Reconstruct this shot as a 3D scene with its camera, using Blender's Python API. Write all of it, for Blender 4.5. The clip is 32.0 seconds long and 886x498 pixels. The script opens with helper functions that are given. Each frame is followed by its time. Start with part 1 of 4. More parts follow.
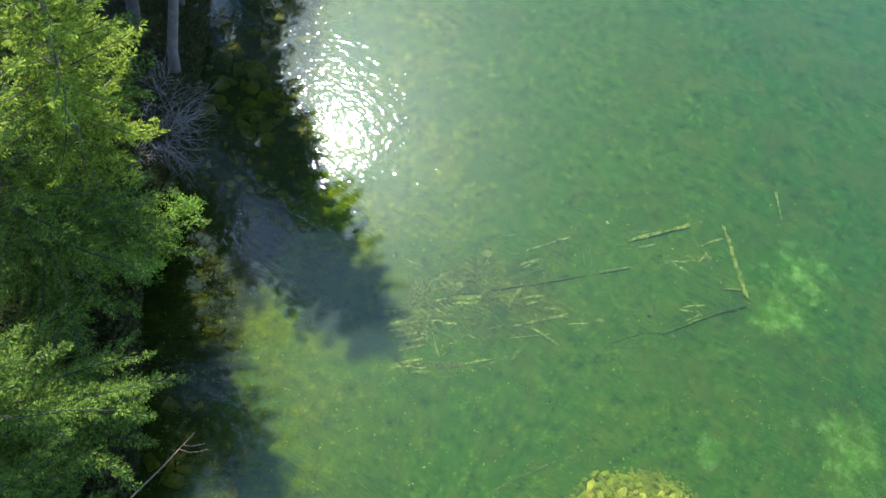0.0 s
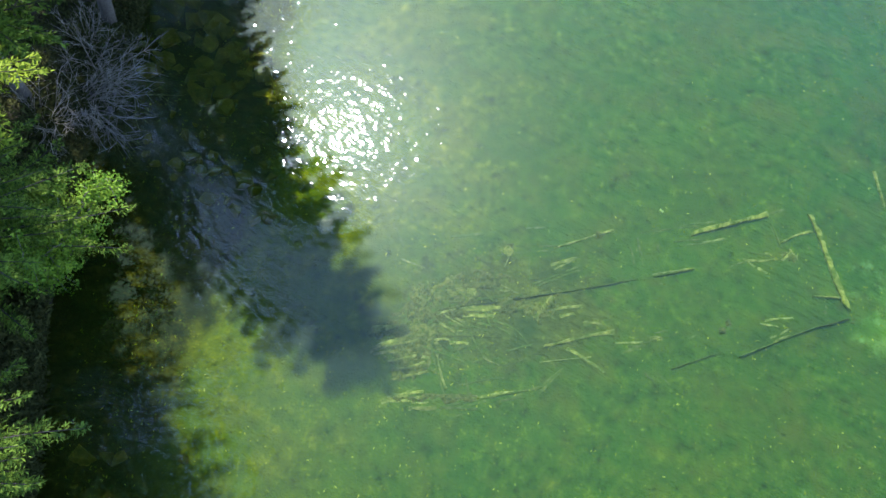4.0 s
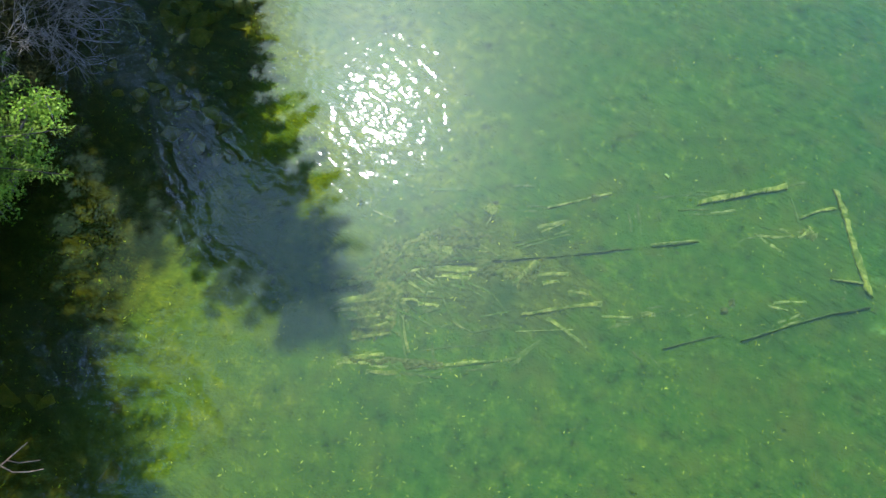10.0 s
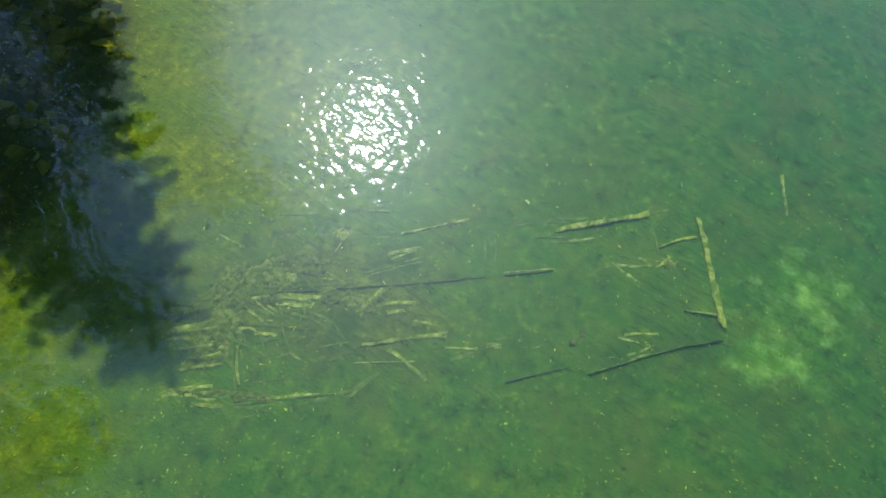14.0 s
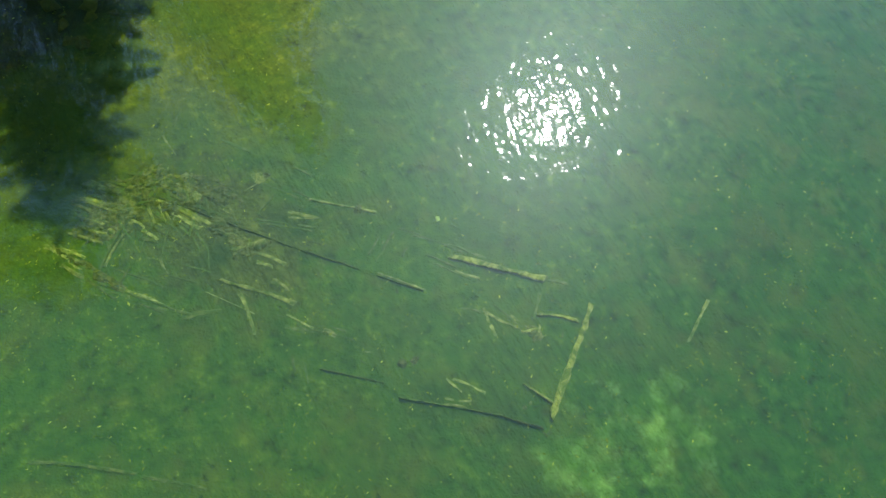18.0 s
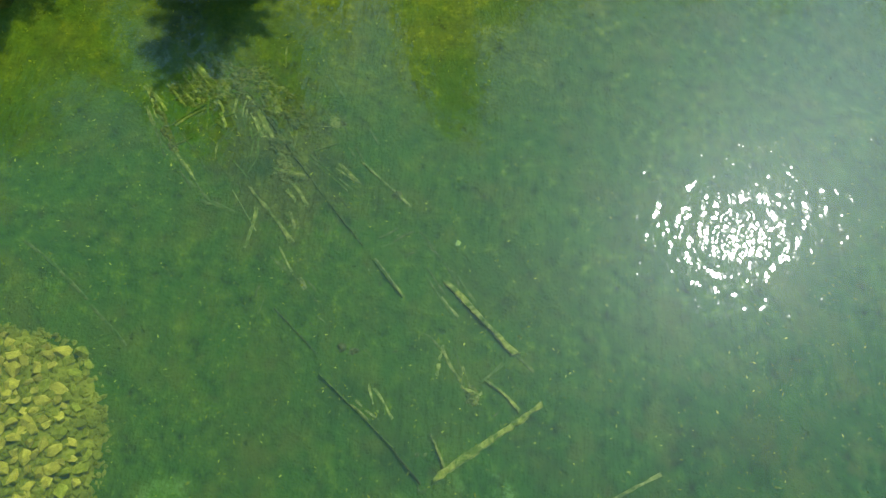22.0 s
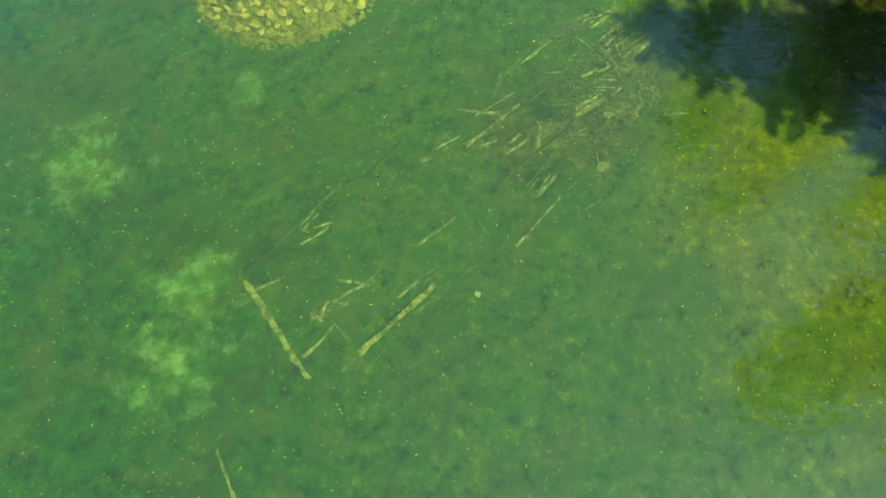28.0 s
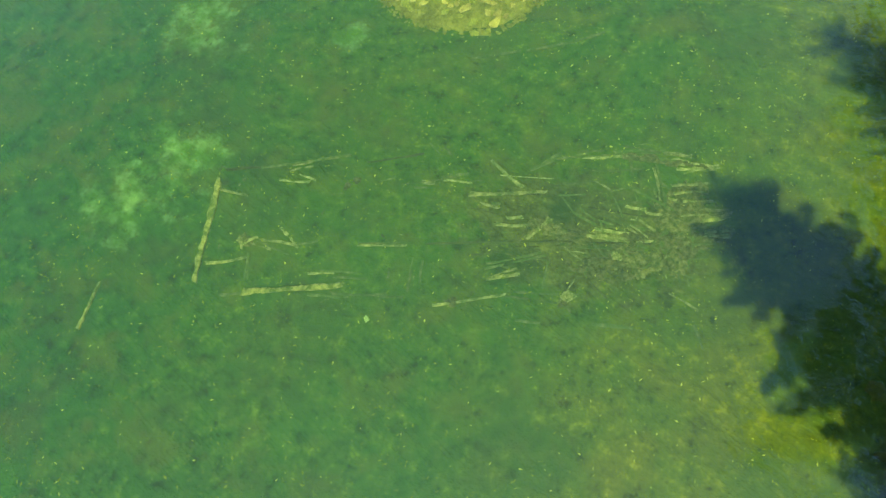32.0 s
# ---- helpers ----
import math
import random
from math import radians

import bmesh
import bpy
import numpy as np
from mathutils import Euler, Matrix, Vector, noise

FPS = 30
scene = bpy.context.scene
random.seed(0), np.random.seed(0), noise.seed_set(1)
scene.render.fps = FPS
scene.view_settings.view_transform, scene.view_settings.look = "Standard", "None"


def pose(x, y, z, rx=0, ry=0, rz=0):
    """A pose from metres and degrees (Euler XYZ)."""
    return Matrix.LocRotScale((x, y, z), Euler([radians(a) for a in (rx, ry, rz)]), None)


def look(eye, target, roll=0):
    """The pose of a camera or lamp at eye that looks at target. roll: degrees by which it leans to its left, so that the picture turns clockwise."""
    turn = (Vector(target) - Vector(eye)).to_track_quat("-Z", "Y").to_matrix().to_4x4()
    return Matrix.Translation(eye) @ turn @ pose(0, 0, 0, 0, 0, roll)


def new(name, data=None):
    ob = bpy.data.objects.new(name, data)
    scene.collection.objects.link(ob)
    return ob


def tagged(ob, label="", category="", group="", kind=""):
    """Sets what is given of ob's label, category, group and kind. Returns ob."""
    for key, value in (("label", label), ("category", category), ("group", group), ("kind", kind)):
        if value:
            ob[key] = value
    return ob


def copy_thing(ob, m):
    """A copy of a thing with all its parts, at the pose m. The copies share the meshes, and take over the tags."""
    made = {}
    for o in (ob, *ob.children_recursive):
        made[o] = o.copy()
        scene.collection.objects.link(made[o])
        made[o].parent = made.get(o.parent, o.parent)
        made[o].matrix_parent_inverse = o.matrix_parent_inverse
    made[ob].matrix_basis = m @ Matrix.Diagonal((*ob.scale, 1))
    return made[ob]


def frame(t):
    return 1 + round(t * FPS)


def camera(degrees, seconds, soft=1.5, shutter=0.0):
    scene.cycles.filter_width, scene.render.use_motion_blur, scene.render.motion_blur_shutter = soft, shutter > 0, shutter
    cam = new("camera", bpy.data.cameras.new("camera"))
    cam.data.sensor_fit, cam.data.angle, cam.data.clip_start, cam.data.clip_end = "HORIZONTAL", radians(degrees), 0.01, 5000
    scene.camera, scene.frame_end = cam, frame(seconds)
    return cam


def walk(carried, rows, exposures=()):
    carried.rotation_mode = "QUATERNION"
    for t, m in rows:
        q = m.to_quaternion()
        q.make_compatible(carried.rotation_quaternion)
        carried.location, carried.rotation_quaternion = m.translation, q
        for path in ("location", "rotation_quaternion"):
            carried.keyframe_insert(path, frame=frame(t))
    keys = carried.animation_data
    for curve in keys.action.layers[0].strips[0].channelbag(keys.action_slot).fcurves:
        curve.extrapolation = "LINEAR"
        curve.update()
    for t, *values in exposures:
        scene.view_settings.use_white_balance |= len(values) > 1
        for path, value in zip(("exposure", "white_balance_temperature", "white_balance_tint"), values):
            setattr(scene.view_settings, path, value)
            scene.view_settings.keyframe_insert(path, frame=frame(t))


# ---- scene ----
cam = camera(70.4, 32.0, soft=1.5)
PATH = [
    (0, pose(0.001, 0.000, 18.800, 23.95, -0.58, 0.01)),
    (1, pose(-0.072, 0.491, 17.701, 23.93, -0.60, 0.06)),
    (2, pose(-0.121, 1.137, 16.512, 24.17, -0.55, -0.08)),
    (3, pose(-0.065, 1.933, 15.358, 24.17, -0.44, 0.05)),
    (3.5, pose(-0.042, 1.909, 14.773, 24.27, -0.33, 0.01)),
    (5.5, pose(-0.053, 1.720, 12.645, 23.43, -0.06, -0.00)),
    (6, pose(-0.040, 1.753, 12.110, 23.17, -0.13, 0.25)),
    (6.5, pose(0.070, 1.814, 11.619, 22.83, -0.05, 1.89)),
    (7, pose(0.250, 1.854, 11.413, 22.52, 0.10, 3.19)),
    (7.5, pose(0.346, 1.879, 11.749, 22.45, 0.29, 3.57)),
    (8, pose(0.371, 1.765, 12.216, 23.04, 0.28, 3.67)),
    (9, pose(0.464, 1.669, 12.466, 23.40, 0.22, 3.94)),
    (10, pose(1.144, 1.818, 12.551, 22.86, 0.37, 4.10)),
    (11, pose(2.296, 1.670, 12.467, 23.32, 0.11, 4.11)),
    (12, pose(3.325, 1.622, 12.356, 23.74, -0.21, 3.94)),
    (13, pose(3.918, 2.002, 12.342, 23.59, -0.42, 4.08)),
    (14, pose(4.370, 2.510, 12.234, 24.18, -0.71, 4.22)),
    (15, pose(5.606, 3.095, 12.265, 24.20, -1.49, 5.02)),
    (15.5, pose(6.390, 3.355, 12.290, 24.09, -1.90, 6.36)),
    (17.5, pose(9.327, 4.305, 12.479, 22.83, -0.39, 23.03)),
    (18, pose(9.402, 4.305, 12.494, 22.89, 0.01, 29.90)),
    (18.5, pose(9.399, 4.271, 12.529, 22.95, 0.35, 35.45)),
    (19, pose(9.444, 4.296, 12.590, 22.94, 0.57, 40.27)),
    (20, pose(9.664, 4.758, 12.575, 22.53, 0.93, 47.41)),
    (21, pose(10.378, 5.399, 12.502, 23.29, -0.15, 53.60)),
    (22, pose(11.255, 6.728, 12.289, 23.90, -0.61, 63.36)),
    (23, pose(11.884, 8.242, 12.177, 24.45, -0.79, 77.43)),
    (24, pose(11.837, 9.637, 12.229, 23.88, -1.40, 91.97)),
    (25, pose(11.605, 10.973, 12.192, 23.83, -1.49, 106.62)),
    (25.5, pose(11.342, 11.588, 12.178, 23.71, -1.39, 113.92)),
    (27.5, pose(9.446, 13.115, 12.335, 22.52, -0.54, 143.44)),
    (28, pose(9.140, 13.499, 12.211, 23.36, -0.69, 150.61)),
    (29, pose(7.872, 13.938, 12.238, 23.24, -0.59, 162.84)),
    (30, pose(5.890, 14.175, 12.403, 22.57, 0.27, 174.04)),
    (30.5, pose(5.056, 14.176, 12.360, 22.73, 0.48, 180.15)),
    (31, pose(4.366, 13.998, 12.321, 22.75, 0.65, 186.26)),
    (31.5, pose(3.802, 13.782, 12.277, 23.04, 0.77, 189.90)),
    (32, pose(3.362, 13.581, 12.276, 23.42, 0.90, 191.09)),
]
walk(cam, PATH, exposures=[(0.0, 2.12, 6350, 10), (9.0, 2.14, 6250, 10), (13.0, 1.86, 6350, 10), (16.0, 1.72, 6350, 10), (21.0, 1.6, 6350, 10), (23.0, 1.6, 6450, 10), (25.0, 1.78, 6500, 9), (28.0, 2.08, 6480, 8), (32.0, 2.12, 6480, 8)])

# ---- light: high sun in a clear sky ----
SUN_AZ, SUN_ZEN = radians(104.7), radians(35.4)
sun_way = Vector((math.sin(SUN_ZEN) * math.cos(SUN_AZ), math.sin(SUN_ZEN) * math.sin(SUN_AZ), math.cos(SUN_ZEN)))
world = bpy.data.worlds.new("sky")
scene.world = world
world.use_nodes = True
wn = world.node_tree
sky = wn.nodes.new("ShaderNodeTexSky")
sky.sky_type = 'NISHITA'
sky.sun_disc = False
sky.sun_elevation = math.pi / 2 - SUN_ZEN
sky.sun_rotation = math.pi / 2 - SUN_AZ
sky.air_density = 1.2
sky.dust_density = 0.22
sky.ozone_density = 6.0
wn.links.new(sky.outputs[0], wn.nodes["Background"].inputs[0])
wn.nodes["Background"].inputs[1].default_value = 0.12
lamp = bpy.data.lights.new("sun", 'SUN')
lamp.energy, lamp.angle, lamp.color = 2.6, radians(0.53), (1.0, 0.96, 0.89)
sun = new("sun", lamp)
sun.matrix_world = look(sun_way * 60, (0, 0, 0))


# ---- materials ----
def nodes_of(name):
    m = bpy.data.materials.new(name)
    m.use_nodes = True
    t = m.node_tree
    return m, t, t.nodes["Principled BSDF"]


def node(t, kind, **values):
    n = t.nodes.new(kind)
    for key, value in values.items():
        n.inputs[key.replace("_", " ")].default_value = value
    return n


def noise_tex(t, coords, scale, detail=4.0, rough=0.55):
    n = node(t, "ShaderNodeTexNoise", Scale=scale, Detail=detail, Roughness=rough)
    t.links.new(coords, n.inputs["Vector"])
    return n.outputs["Fac"]


def ramp(t, fac, stops):
    r = t.nodes.new("ShaderNodeValToRGB")
    e = r.color_ramp.elements
    while len(e) < len(stops):
        e.new(0.5)
    for el, (p, c) in zip(e, stops):
        el.position, el.color = p, (*c, 1)
    t.links.new(fac, r.inputs[0])
    return r.outputs[0]


def mix_col(t, fac, a, b, blend='MIX'):
    m = t.nodes.new("ShaderNodeMix")
    m.data_type, m.blend_type = 'RGBA', blend
    for sock, v in ((m.inputs[0], fac), (m.inputs[6], a), (m.inputs[7], b)):
        if isinstance(v, (int, float)):
            sock.default_value = v
        elif isinstance(v, tuple):
            sock.default_value = (*v, 1)
        else:
            t.links.new(v, sock)
    return m.outputs[2]


def calc(t, op, a, b=0.0, clamp=False):
    m = t.nodes.new("ShaderNodeMath")
    m.operation, m.use_clamp = op, clamp
    for sock, v in zip(m.inputs, (a, b)):
        if isinstance(v, (int, float)):
            sock.default_value = v
        else:
            t.links.new(v, sock)
    return m.outputs[0]


def span(t, v, lo, hi):
    m = t.nodes.new("ShaderNodeMapRange")
    m.interpolation_type = 'SMOOTHSTEP'
    t.links.new(v, m.inputs[0])
    m.inputs[1].default_value, m.inputs[2].default_value = lo, hi
    return m.outputs[0]


def bump(t, height, dist, strength=1.0):
    b = node(t, "ShaderNodeBump", Strength=strength, Distance=dist)
    t.links.new(height, b.inputs["Height"])
    return b.outputs[0]


def place_of(t):
    return t.nodes.new("ShaderNodeNewGeometry").outputs["Position"]


def rough_mat(name, stops, scale=3.0, fine=30.0, depth=0.01, roughness=0.85, vary=0.25, by="object"):
    """A weathered matt surface: large patches, fine grain, and a tone of its own for each piece."""
    m, t, p = nodes_of(name)
    co = t.nodes.new("ShaderNodeTexCoord").outputs["Object"] if by == "object" else place_of(t)
    big, small = noise_tex(t, co, scale), noise_tex(t, co, fine, 3.0)
    col = ramp(t, calc(t, 'ADD', calc(t, 'MULTIPLY', big, 0.65), calc(t, 'MULTIPLY', small, 0.35)), stops)
    info = t.nodes.new("ShaderNodeObjectInfo").outputs["Random"]
    tone = calc(t, 'ADD', calc(t, 'MULTIPLY', info, 2 * vary), 1 - vary)
    hsv = t.nodes.new("ShaderNodeHueSaturation")
    t.links.new(col, hsv.inputs["Color"])
    t.links.new(tone, hsv.inputs["Value"])
    t.links.new(hsv.outputs[0], p.inputs["Base Color"])
    p.inputs["Roughness"].default_value = roughness
    t.links.new(bump(t, small, depth), p.inputs["Normal"])
    return m


def leaf_mat(name, dark, light, gloss=0.5):
    """Leaves and needles, each island with its own tone, letting some light through."""
    m, t, p = nodes_of(name)
    rnd = t.nodes.new("ShaderNodeNewGeometry").outputs["Random Per Island"]
    patch = noise_tex(t, place_of(t), 0.9, 2.0)
    fac = calc(t, 'ADD', calc(t, 'MULTIPLY', rnd, 0.6), calc(t, 'MULTIPLY', patch, 0.5))
    col = ramp(t, fac, [(0.15, dark), (0.85, light)])
    t.links.new(col, p.inputs["Base Color"])
    p.inputs["Roughness"].default_value = gloss
    p.inputs["Specular IOR Level"].default_value = 0.1
    thin = t.nodes.new("ShaderNodeBsdfTranslucent")
    t.links.new(col, thin.inputs[0])
    mix = t.nodes.new("ShaderNodeMixShader")
    mix.inputs[0].default_value = 0.22
    t.links.new(p.outputs[0], mix.inputs[1])
    t.links.new(thin.outputs[0], mix.inputs[2])
    t.links.new(mix.outputs[0], t.nodes["Material Output"].inputs[0])
    return m


def water_mat():
    """Clear lake water: a rippled gloss over a green, slightly turbid tint."""
    m, t, p = nodes_of("lake_water")
    t.nodes.remove(p)
    pos = place_of(t)
    turn = t.nodes.new("ShaderNodeMapping")
    turn.vector_type = 'TEXTURE'
    turn.inputs["Rotation"].default_value = (0, 0, radians(-46))
    turn.inputs["Scale"].default_value = (1.6, 1.0, 1.0)
    t.links.new(pos, turn.inputs[0])
    wave = noise_tex(t, turn.outputs[0], 3.8, 1.0, 0.45)
    chop = noise_tex(t, pos, 6.0, 1.0, 0.4)
    swell = noise_tex(t, pos, 0.7, 1.0)
    calm = span(t, noise_tex(t, pos, 0.16, 2.0), 0.3, 0.7)
    high = calc(t, 'ADD', calc(t, 'MULTIPLY', wave, 0.95), calc(t, 'MULTIPLY', chop, 0.34))
    high = calc(t, 'MULTIPLY', high, calc(t, 'ADD', calc(t, 'MULTIPLY', calm, 0.5), 0.75))
    across = t.nodes.new("ShaderNodeSeparateXYZ")
    t.links.new(pos, across.inputs[0])
    high = calc(t, 'MULTIPLY', high, calc(t, 'ADD', calc(t, 'MULTIPLY', span(t, across.outputs[0], -2.9, -4.6), 0.7), 1.0))
    high = calc(t, 'ADD', high, calc(t, 'MULTIPLY', swell, 0.8))
    nrm = bump(t, high, 0.018)
    clear = t.nodes.new("ShaderNodeBsdfTransparent")
    clear.inputs[0].default_value = (0.765, 0.885, 0.29, 1)
    silt = t.nodes.new("ShaderNodeBsdfDiffuse")
    silt.inputs[0].default_value = (0.045, 0.17, 0.025, 1)
    body = t.nodes.new("ShaderNodeMixShader")
    cloud = noise_tex(t, pos, 0.25, 3.0)
    t.links.new(calc(t, 'ADD', calc(t, 'MULTIPLY', cloud, 0.03), 0.028), body.inputs[0])
    t.links.new(clear.outputs[0], body.inputs[1])
    t.links.new(silt.outputs[0], body.inputs[2])
    gloss = t.nodes.new("ShaderNodeBsdfGlossy")
    gloss.inputs["Roughness"].default_value = 0.04
    gloss.inputs["Color"].default_value = (0.96, 0.97, 0.98, 1)
    t.links.new(nrm, gloss.inputs["Normal"])
    fres = node(t, "ShaderNodeFresnel", IOR=1.45)
    t.links.new(nrm, fres.inputs["Normal"])
    fuzz = t.nodes.new("ShaderNodeBsdfGlossy")
    fuzz.inputs["Roughness"].default_value = 0.40
    fuzz.inputs["Color"].default_value = (0.70, 0.86, 1.0, 1)
    sheen = t.nodes.new("ShaderNodeMixShader")
    sheen.inputs[0].default_value = 0.185
    t.links.new(gloss.outputs[0], sheen.inputs[1])
    t.links.new(fuzz.outputs[0], sheen.inputs[2])
    top = t.nodes.new("ShaderNodeMixShader")
    t.links.new(fres.outputs[0], top.inputs[0])
    t.links.new(body.outputs[0], top.inputs[1])
    t.links.new(sheen.outputs[0], top.inputs[2])
    t.links.new(top.outputs[0], t.nodes["Material Output"].inputs[0])
    return m


def bed_mat():
    """Lake bed: algae-covered silt, yellower in the shallows, with pale marl patches; mossy litter above the water."""
    m, t, p = nodes_of("lake_bed")
    pos = place_of(t)
    sep = t.nodes.new("ShaderNodeSeparateXYZ")
    t.links.new(pos, sep.inputs[0])
    big, mid, fine = noise_tex(t, pos, 0.45, 4.0), noise_tex(t, pos, 2.6, 5.0, 0.62), noise_tex(t, pos, 13.0, 5.0, 0.7)
    tuft = noise_tex(t, pos, 5.0, 4.0, 0.68)
    fac = calc(t, 'ADD', calc(t, 'MULTIPLY', mid, 0.46), calc(t, 'ADD', calc(t, 'MULTIPLY', fine, 0.26), calc(t, 'MULTIPLY', tuft, 0.28)))
    deep = ramp(t, fac, [(0.37, (0.006, 0.020, 0.003)), (0.455, (0.023, 0.062, 0.005)), (0.545, (0.041, 0.091, 0.007)), (0.64, (0.13, 0.17, 0.017))])
    near = ramp(t, fac, [(0.38, (0.016, 0.025, 0.002)), (0.455, (0.058, 0.072, 0.003)), (0.54, (0.094, 0.105, 0.005)), (0.63, (0.20, 0.185, 0.010))])
    off = calc(t, 'ADD', sep.outputs[0], calc(t, 'MULTIPLY', calc(t, 'SUBTRACT', big, 0.5), 7.0))
    outer = ramp(t, fac, [(0.37, (0.003, 0.018, 0.003)), (0.465, (0.010, 0.052, 0.006)), (0.55, (0.020, 0.078, 0.009)), (0.65, (0.06, 0.13, 0.018))])
    deep = mix_col(t, span(t, off, 6.5, 13.5), deep, outer)
    warm = calc(t, 'SUBTRACT', off, calc(t, 'MULTIPLY', span(t, sep.outputs[1], 4.0, 12.0), 4.5))
    col = mix_col(t, span(t, warm, -6.0, 0.0), near, deep)
    brown = mix_col(t, span(t, big, 0.45, 0.7), col, (0.04, 0.058, 0.016))
    col = mix_col(t, 0.6, col, brown)
    tan = span(t, noise_tex(t, pos, 1.1, 5.0, 0.66), 0.47, 0.66)
    col = mix_col(t, calc(t, 'MULTIPLY', tan, 0.38), col, (0.085, 0.092, 0.018))
    lush = span(t, noise_tex(t, pos, 0.8, 4.0, 0.6), 0.56, 0.40)
    col = mix_col(t, calc(t, 'MULTIPLY', lush, 0.28), col, (0.020, 0.085, 0.008))
    # pale marl patches
    for (px, py, pr) in ((11.7, 6.6, 1.1), (12.7, 8.0, 1.2), (12.8, 2.1, 1.35), (8.25, 2.0, 0.5)):
        d = t.nodes.new("ShaderNodeVectorMath")
        d.operation = 'DISTANCE'
        flat = t.nodes.new("ShaderNodeCombineXYZ")
        t.links.new(sep.outputs[0], flat.inputs[0])
        t.links.new(sep.outputs[1], flat.inputs[1])
        t.links.new(flat.outputs[0], d.inputs[0])
        d.inputs[1].default_value = (px, py, 0)
        wisp = calc(t, 'SUBTRACT', noise_tex(t, pos, 1.5, 7.0, 0.72), 0.5)
        rag = calc(t, 'ADD', calc(t, 'DIVIDE', d.outputs["Value"], pr), calc(t, 'MULTIPLY', wisp, 5.0))
        k = t.nodes.new("ShaderNodeMapRange")
        t.links.new(rag, k.inputs[0])
        for i, v in enumerate((1.0, -0.4, 0.0, 0.8)):
            k.inputs[i + 1].default_value = v
        pale = ramp(t, noise_tex(t, pos, 2.2, 3.0), [(0.40, (0.06, 0.15, 0.03)), (0.60, (0.20, 0.32, 0.27))])
        col = mix_col(t, k.outputs[0], col, pale)
    # greyish silt about the wreck's inner half
    rel = t.nodes.new("ShaderNodeMapping")
    rel.inputs["Location"].default_value = (-1.6 / 3.2, -7.0 / 1.7, 0)
    rel.inputs["Scale"].default_value = (1 / 3.2, 1 / 1.7, 0)
    t.links.new(pos, rel.inputs[0])
    far = t.nodes.new("ShaderNodeVectorMath")
    far.operation = 'LENGTH'
    t.links.new(rel.outputs[0], far.inputs[0])
    rag = calc(t, 'ADD', far.outputs["Value"], calc(t, 'MULTIPLY', calc(t, 'SUBTRACT', noise_tex(t, pos, 1.9, 6.0, 0.7), 0.5), 2.6))
    grey = ramp(t, fac, [(0.38, (0.012, 0.022, 0.012)), (0.50, (0.052, 0.056, 0.032)), (0.64, (0.14, 0.135, 0.075))])
    col = mix_col(t, calc(t, 'MULTIPLY', span(t, rag, 1.2, 0.5), 0.72), col, grey)
    # shade of hollows beside the timbers, painted dark into the bed colour
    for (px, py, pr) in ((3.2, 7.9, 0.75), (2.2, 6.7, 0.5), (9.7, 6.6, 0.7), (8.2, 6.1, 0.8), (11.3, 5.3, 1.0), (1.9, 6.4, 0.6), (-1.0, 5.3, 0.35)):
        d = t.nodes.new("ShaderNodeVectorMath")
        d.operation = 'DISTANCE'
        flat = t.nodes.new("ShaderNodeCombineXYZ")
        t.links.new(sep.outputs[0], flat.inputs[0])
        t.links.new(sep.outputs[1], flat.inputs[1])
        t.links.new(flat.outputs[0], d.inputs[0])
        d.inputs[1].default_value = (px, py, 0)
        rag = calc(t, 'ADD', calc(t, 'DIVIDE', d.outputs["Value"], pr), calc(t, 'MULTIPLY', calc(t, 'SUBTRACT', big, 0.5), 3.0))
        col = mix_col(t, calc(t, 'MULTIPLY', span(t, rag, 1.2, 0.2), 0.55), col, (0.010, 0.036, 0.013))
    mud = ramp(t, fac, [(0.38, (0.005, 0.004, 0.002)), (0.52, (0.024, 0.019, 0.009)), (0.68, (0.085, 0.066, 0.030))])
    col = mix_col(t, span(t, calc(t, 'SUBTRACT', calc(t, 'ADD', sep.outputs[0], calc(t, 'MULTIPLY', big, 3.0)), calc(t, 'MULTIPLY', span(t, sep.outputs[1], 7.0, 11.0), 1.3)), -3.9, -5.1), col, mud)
    litter = ramp(t, fac, [(0.38, (0.008, 0.007, 0.003)), (0.5, (0.026, 0.021, 0.008)), (0.62, (0.03, 0.036, 0.008))])
    col = mix_col(t, span(t, sep.outputs[2], -0.12, 0.05), col, litter)
    # small hollows with their shade painted in dark, and pale shell and leaf crumbs
    wet = span(t, sep.outputs[2], -0.05, -0.3)
    pit = calc(t, 'MULTIPLY', span(t, noise_tex(t, pos, 3.2, 4.0, 0.62), 0.635, 0.74), 0.8)
    col = mix_col(t, calc(t, 'MULTIPLY', calc(t, 'MULTIPLY', pit, wet), calc(t, 'ADD', big, 0.4)), col, (0.010, 0.030, 0.011))
    crumb = calc(t, 'MULTIPLY', span(t, noise_tex(t, pos, 10.0, 4.0, 0.6), 0.655, 0.71), 0.8)
    patchy = span(t, noise_tex(t, pos, 0.9, 3.0), 0.38, 0.62)
    col = mix_col(t, calc(t, 'MULTIPLY', calc(t, 'MULTIPLY', crumb, wet), patchy), col, (0.22, 0.25, 0.06))
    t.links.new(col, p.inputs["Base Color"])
    p.inputs["Roughness"].default_value = 0.95
    # streaks of sunlight focused by the water's ripples, imitated as relief in the bed
    caustics = t.nodes.new("ShaderNodeMapping")
    caustics.vector_type = 'TEXTURE'
    caustics.inputs["Rotation"].default_value = (0, 0, radians(-32))
    caustics.inputs["Scale"].default_value = (5.0, 1.0, 1.0)
    t.links.new(pos, caustics.inputs[0])
